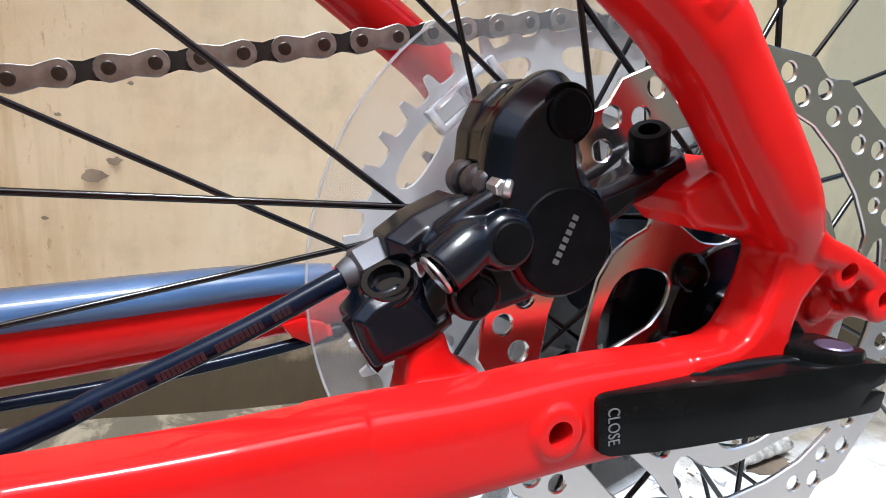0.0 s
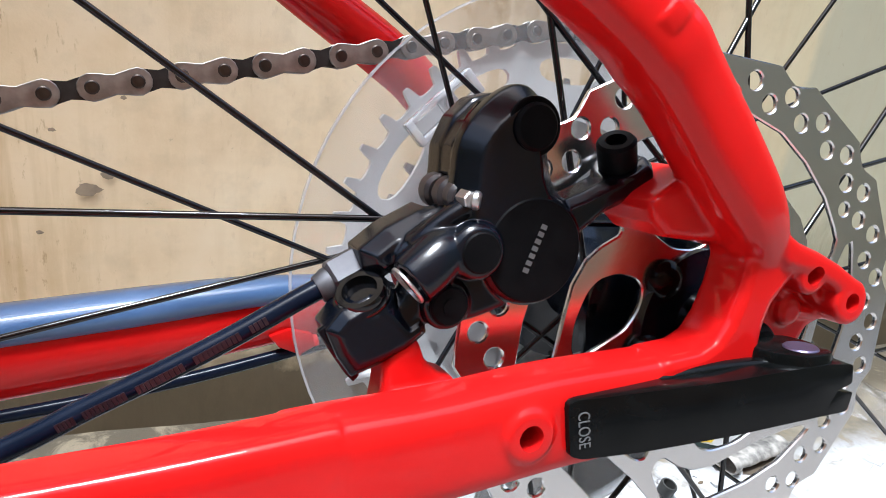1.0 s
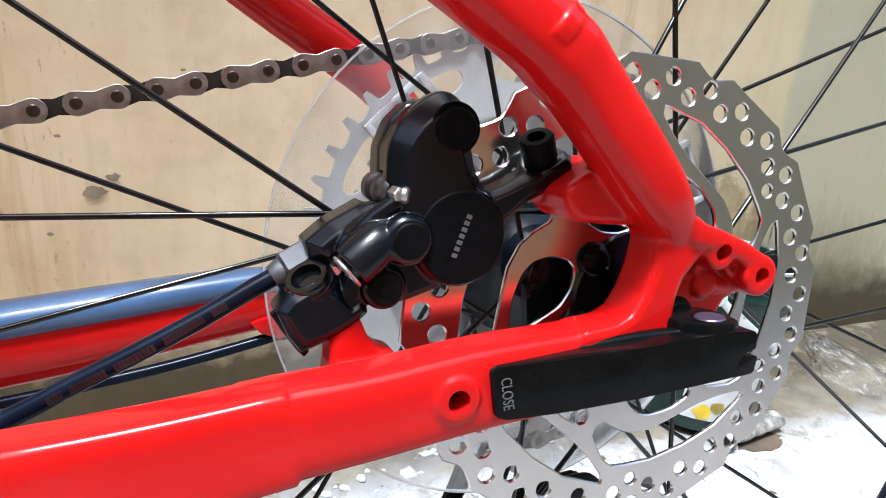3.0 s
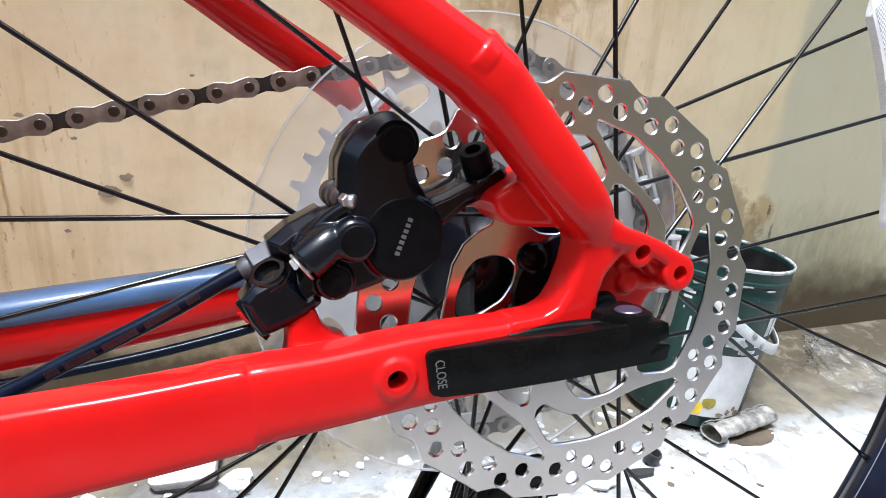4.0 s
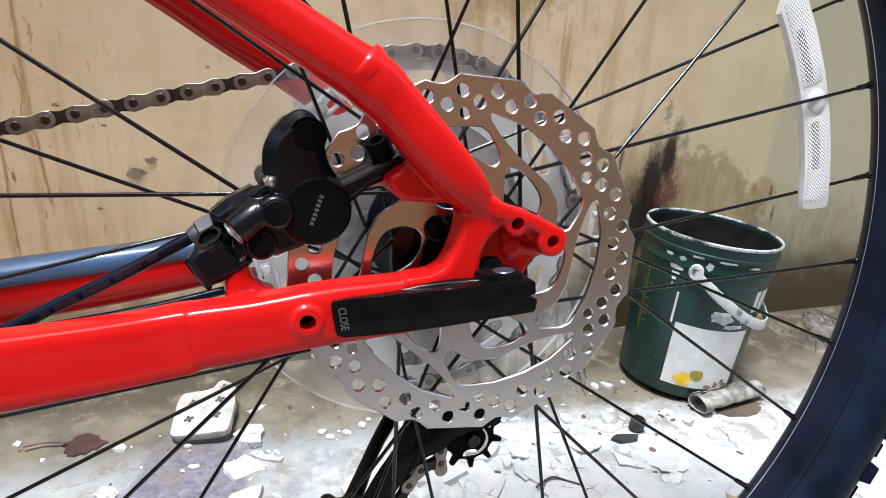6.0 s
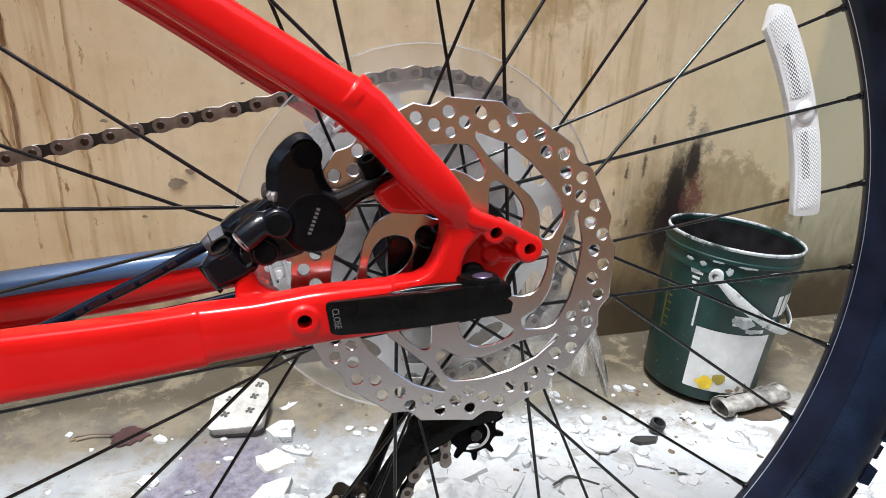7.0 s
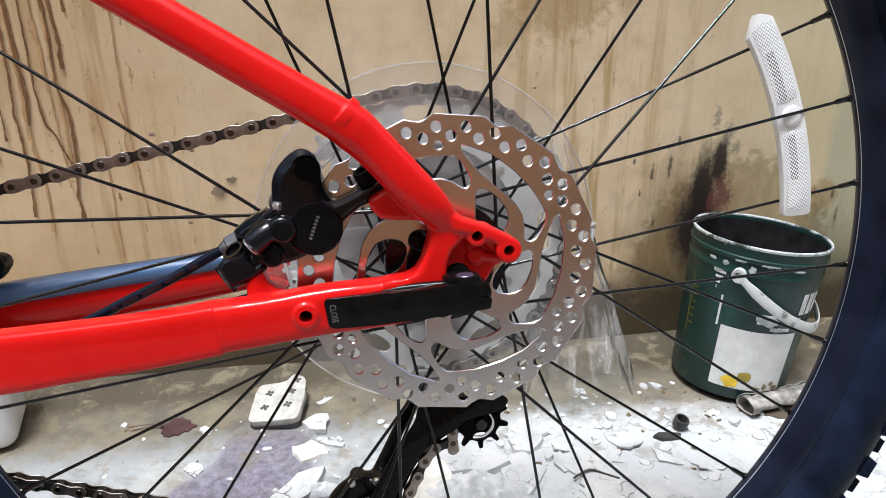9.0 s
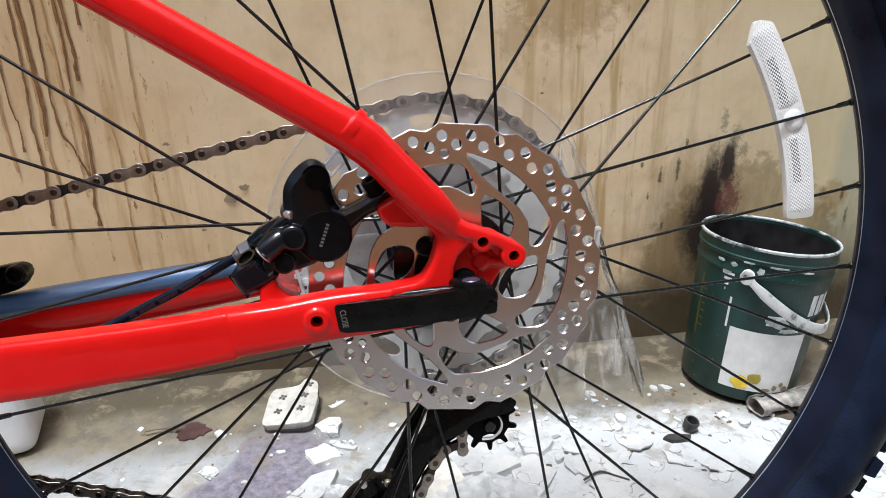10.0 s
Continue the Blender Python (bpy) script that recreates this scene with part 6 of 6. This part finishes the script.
# bail handle: hangs from two lugs and sags across the front
lug = radians(-127)
lug2 = lug + math.pi
spine = []
for i in range(25):
    u = i / 24
    a = lug + (lug2 - lug) * u
    sag = math.sin(math.pi * u)
    rr = pr_at(0.13) + 0.006 + 0.004 * sag
    spine.append((Vector((rr * math.cos(a), rr * math.sin(a), 0.150 - 0.056 * sag)), Vector((math.cos(a), math.sin(a), 0))))
strap = bmesh.new()
loops = []
for i, (p, out_) in enumerate(spine):
    along = (spine[min(i + 1, 24)][0] - spine[max(i - 1, 0)][0]).normalized()
    wide = along.cross(out_).normalized()
    half = 0.0058 if 1 < i < 23 else 0.0042
    loops.append([strap.verts.new(p + wide * half * w + out_ * 0.0012 * d) for w, d in ((-1, -0.5), (-1, 0.5), (-0.8, 1), (0.8, 1), (1, 0.5), (1, -0.5), (0.8, -1), (-0.8, -1))])
for r0, r1 in zip(loops, loops[1:]):
    for k in range(8):
        strap.faces.new((r0[k], r0[(k + 1) % 8], r1[(k + 1) % 8], r1[k]))
strap.faces.new(loops[0])
strap.faces.new(loops[-1][::-1])
bmesh.ops.recalc_face_normals(strap, faces=strap.faces[:])
handle = part("handle", strap, BAIL_WHITE, pail, mm=False, label="flat grimy white plastic bail handle")
for a in (lug, lug2):
    c = Vector((math.cos(a), math.sin(a), 0))
    p0 = c * (pr_at(0.14) - 0.001) + Vector((0, 0, 0.150))
    part("handle_lug", join(ring(p0, c, 0.0085, 0.0045, 0.008, 20), rod(p0, p0 + c * 0.006, 0.003, 12)), BAIL_WHITE, pail, mm=False, label="round white handle lug")


# rolled, dirty sheet beside the pail
ROLL = surface("dirty_rolled_sheet", (0.27, 0.255, 0.23), 0.6, vary=0.75, scale=70, bump_h=0.001)
rl = bmesh.new()
rows = []
for i in range(23):
    u = i / 22
    row = []
    for k in range(26):
        a = 2 * math.pi * 1.15 * k / 25
        rr = (0.012 + 0.003 * k / 25) * (1 + 0.18 * noise.noise((u * 9, a, 0.0))) * (1.0 if u > 0.1 else 1.15)
        row.append(rl.verts.new(((u - 0.5) * 0.105, rr * math.cos(a) * 1.15, 0.013 + rr * math.sin(a) * 0.85)))
    rows.append(row)
for r0, r1 in zip(rows, rows[1:]):
    for k in range(25):
        rl.faces.new((r0[k], r0[k + 1], r1[k + 1], r1[k]))
rollob = thing("rolled_sheet", rl, ROLL, "dirty crumpled rolled sheet lying beside the pail", "rubbish")
sol = rollob.modifiers.new("thickness", "SOLIDIFY")
sol.thickness = 0.0012
rollob.matrix_world = pose(0.462, 0.304, 0.0015, 0, 0, 8) @ Matrix.Diagonal((0.95, 0.85, 0.72, 1))
# flat dark brown piece under the rolled sheet
MUD = surface("brown_flat_scrap", (0.085, 0.062, 0.04), 0.8, vary=0.3, scale=60, bump_h=0.0006)
cb = thing("cardboard_scrap", rough_slab(ragged(0.046, 0.020, 41, 12), 0.003, 3, 0.001), MUD, "flat dark brown scrap under the rolled sheet", "rubbish")
cb.location = (0.468, 0.292, floor_height(0.468, 0.292) - 0.001)

# clear plastic bag, crumpled, standing by the pail
def bag_film(v0, v1, n):
    bm = bmesh.new()
    rows = []
    for j in range(n + 1):
        v = v0 + (v1 - v0) * j / n
        row = []
        for i in range(72):
            a = 2 * math.pi * i / 72
            cx, sx = math.cos(a), math.sin(a)
            n_ = noise.noise((2.2 * cx, 2.2 * sx, v * 2.4)) + 0.4 * noise.noise((6 * cx, 6 * sx, v * 7))
            fold = abs(noise.noise((5 * cx, 5 * sx, v * 2.2 + 7))) + 0.4 * abs(noise.noise((11 * cx, 11 * sx, v * 4 + 2)))
            w = (0.008 + 0.060 * (1 - v ** 1.3) + 0.010 * max(0.0, 0.25 - v) / 0.25) * (1 + 0.16 * n_ + 0.30 * fold - 0.12)
            row.append(bm.verts.new((w * cx - 0.012 * v, 0.55 * w * sx + 0.05 * v, 0.001 + 0.31 * v * (1 + 0.05 * n_))))
        rows.append(row)
    for r0, r1 in zip(rows, rows[1:]):
        for i in range(72):
            bm.faces.new((r0[i], r0[(i + 1) % 72], r1[(i + 1) % 72], r1[i]))
    return bm


bag = thing("plastic_bag", None, BAG_PLASTIC, "crumpled clear plastic bag standing on the floor", "bag")
part("film", bag_film(0.0, 0.84, 34), BAG_PLASTIC, bag, mm=False, angle=180)
part("gathered_neck", bag_film(0.84, 1.0, 8), BAG_PLASTIC, bag, mm=False, angle=180, label="gathered neck of the clear bag")
bag.matrix_world = pose(0.234, 0.372, 0.0, 0, -2, 10)
for film in bag.children:
    film.visible_shadow = False

sheet = thing("plastic_sheet", None, BAG_PLASTIC, "crumpled clear plastic sheet lying by the wall", "plastic sheet")
part("film", bag_film(0.0, 0.9, 30), BAG_PLASTIC, sheet, mm=False, angle=180)
for film in sheet.children:
    film.visible_shadow = False
sheet.matrix_world = pose(0.735, 0.365, 0.0, 0, 8, 40) @ Matrix.Diagonal((1.1, 1.5, 0.15, 1))

# white canister at the edge of the floor by the wall
can = fused("canister", [block(-60, 60, -45, 45, 0, 150, 16, 4), rod((-20, 0, 140), (-20, 0, 172), 18, 24, bevel=2)], 2.5, WHITE_PLASTIC, smooth=8)
canister = tagged(new("white_canister", can), "white plastic canister standing by the wall", "canister")
canister.matrix_world = pose(-0.492, 0.418, 0, 0, 0, 12)

DARKBIT = surface("dark_grimy_plastic", (0.03, 0.03, 0.028), 0.5, vary=0.3, scale=90)
plug = thing("small_cup", lathe([(0, 0.008), (0.001, 0.010), (0.014, 0.011), (0.016, 0.010), (0.016, 0.008), (0.004, 0.007), (0.004, 0.0005)], (0, 0, 0), (0, 0, 1), 24), DARKBIT, "small dark grimy plastic cup on the floor", "cup")
plug.matrix_world = pose(0.322, 0.286, 0.0015, 12, 8, 0) @ Matrix.Scale(0.8, 4)
bit = thing("dark_scrap", rough_slab(ragged(0.016, 0.008, 15, 9), 0.006, 6, 0.001), DARKBIT, "dark crumpled scrap on the floor", "rubbish")
bit.location = (0.300, 0.272, floor_height(0.300, 0.272) - 0.001)
twig = tube([(0.215, 0.205, 0.004, 0.0012, 0.0012), (0.235, 0.212, 0.006, 0.0012, 0.0012), (0.25, 0.205, 0.004, 0.0011, 0.0011), (0.262, 0.196, 0.004, 0.001, 0.001)], 8, 4, up=(0, 0, 1))
twig_ob = thing("bent_twig", twig, DARKBIT, "thin dark bent twig lying on the floor", "twig")
twig_ob.location = (-0.045, 0.018, 0.0)
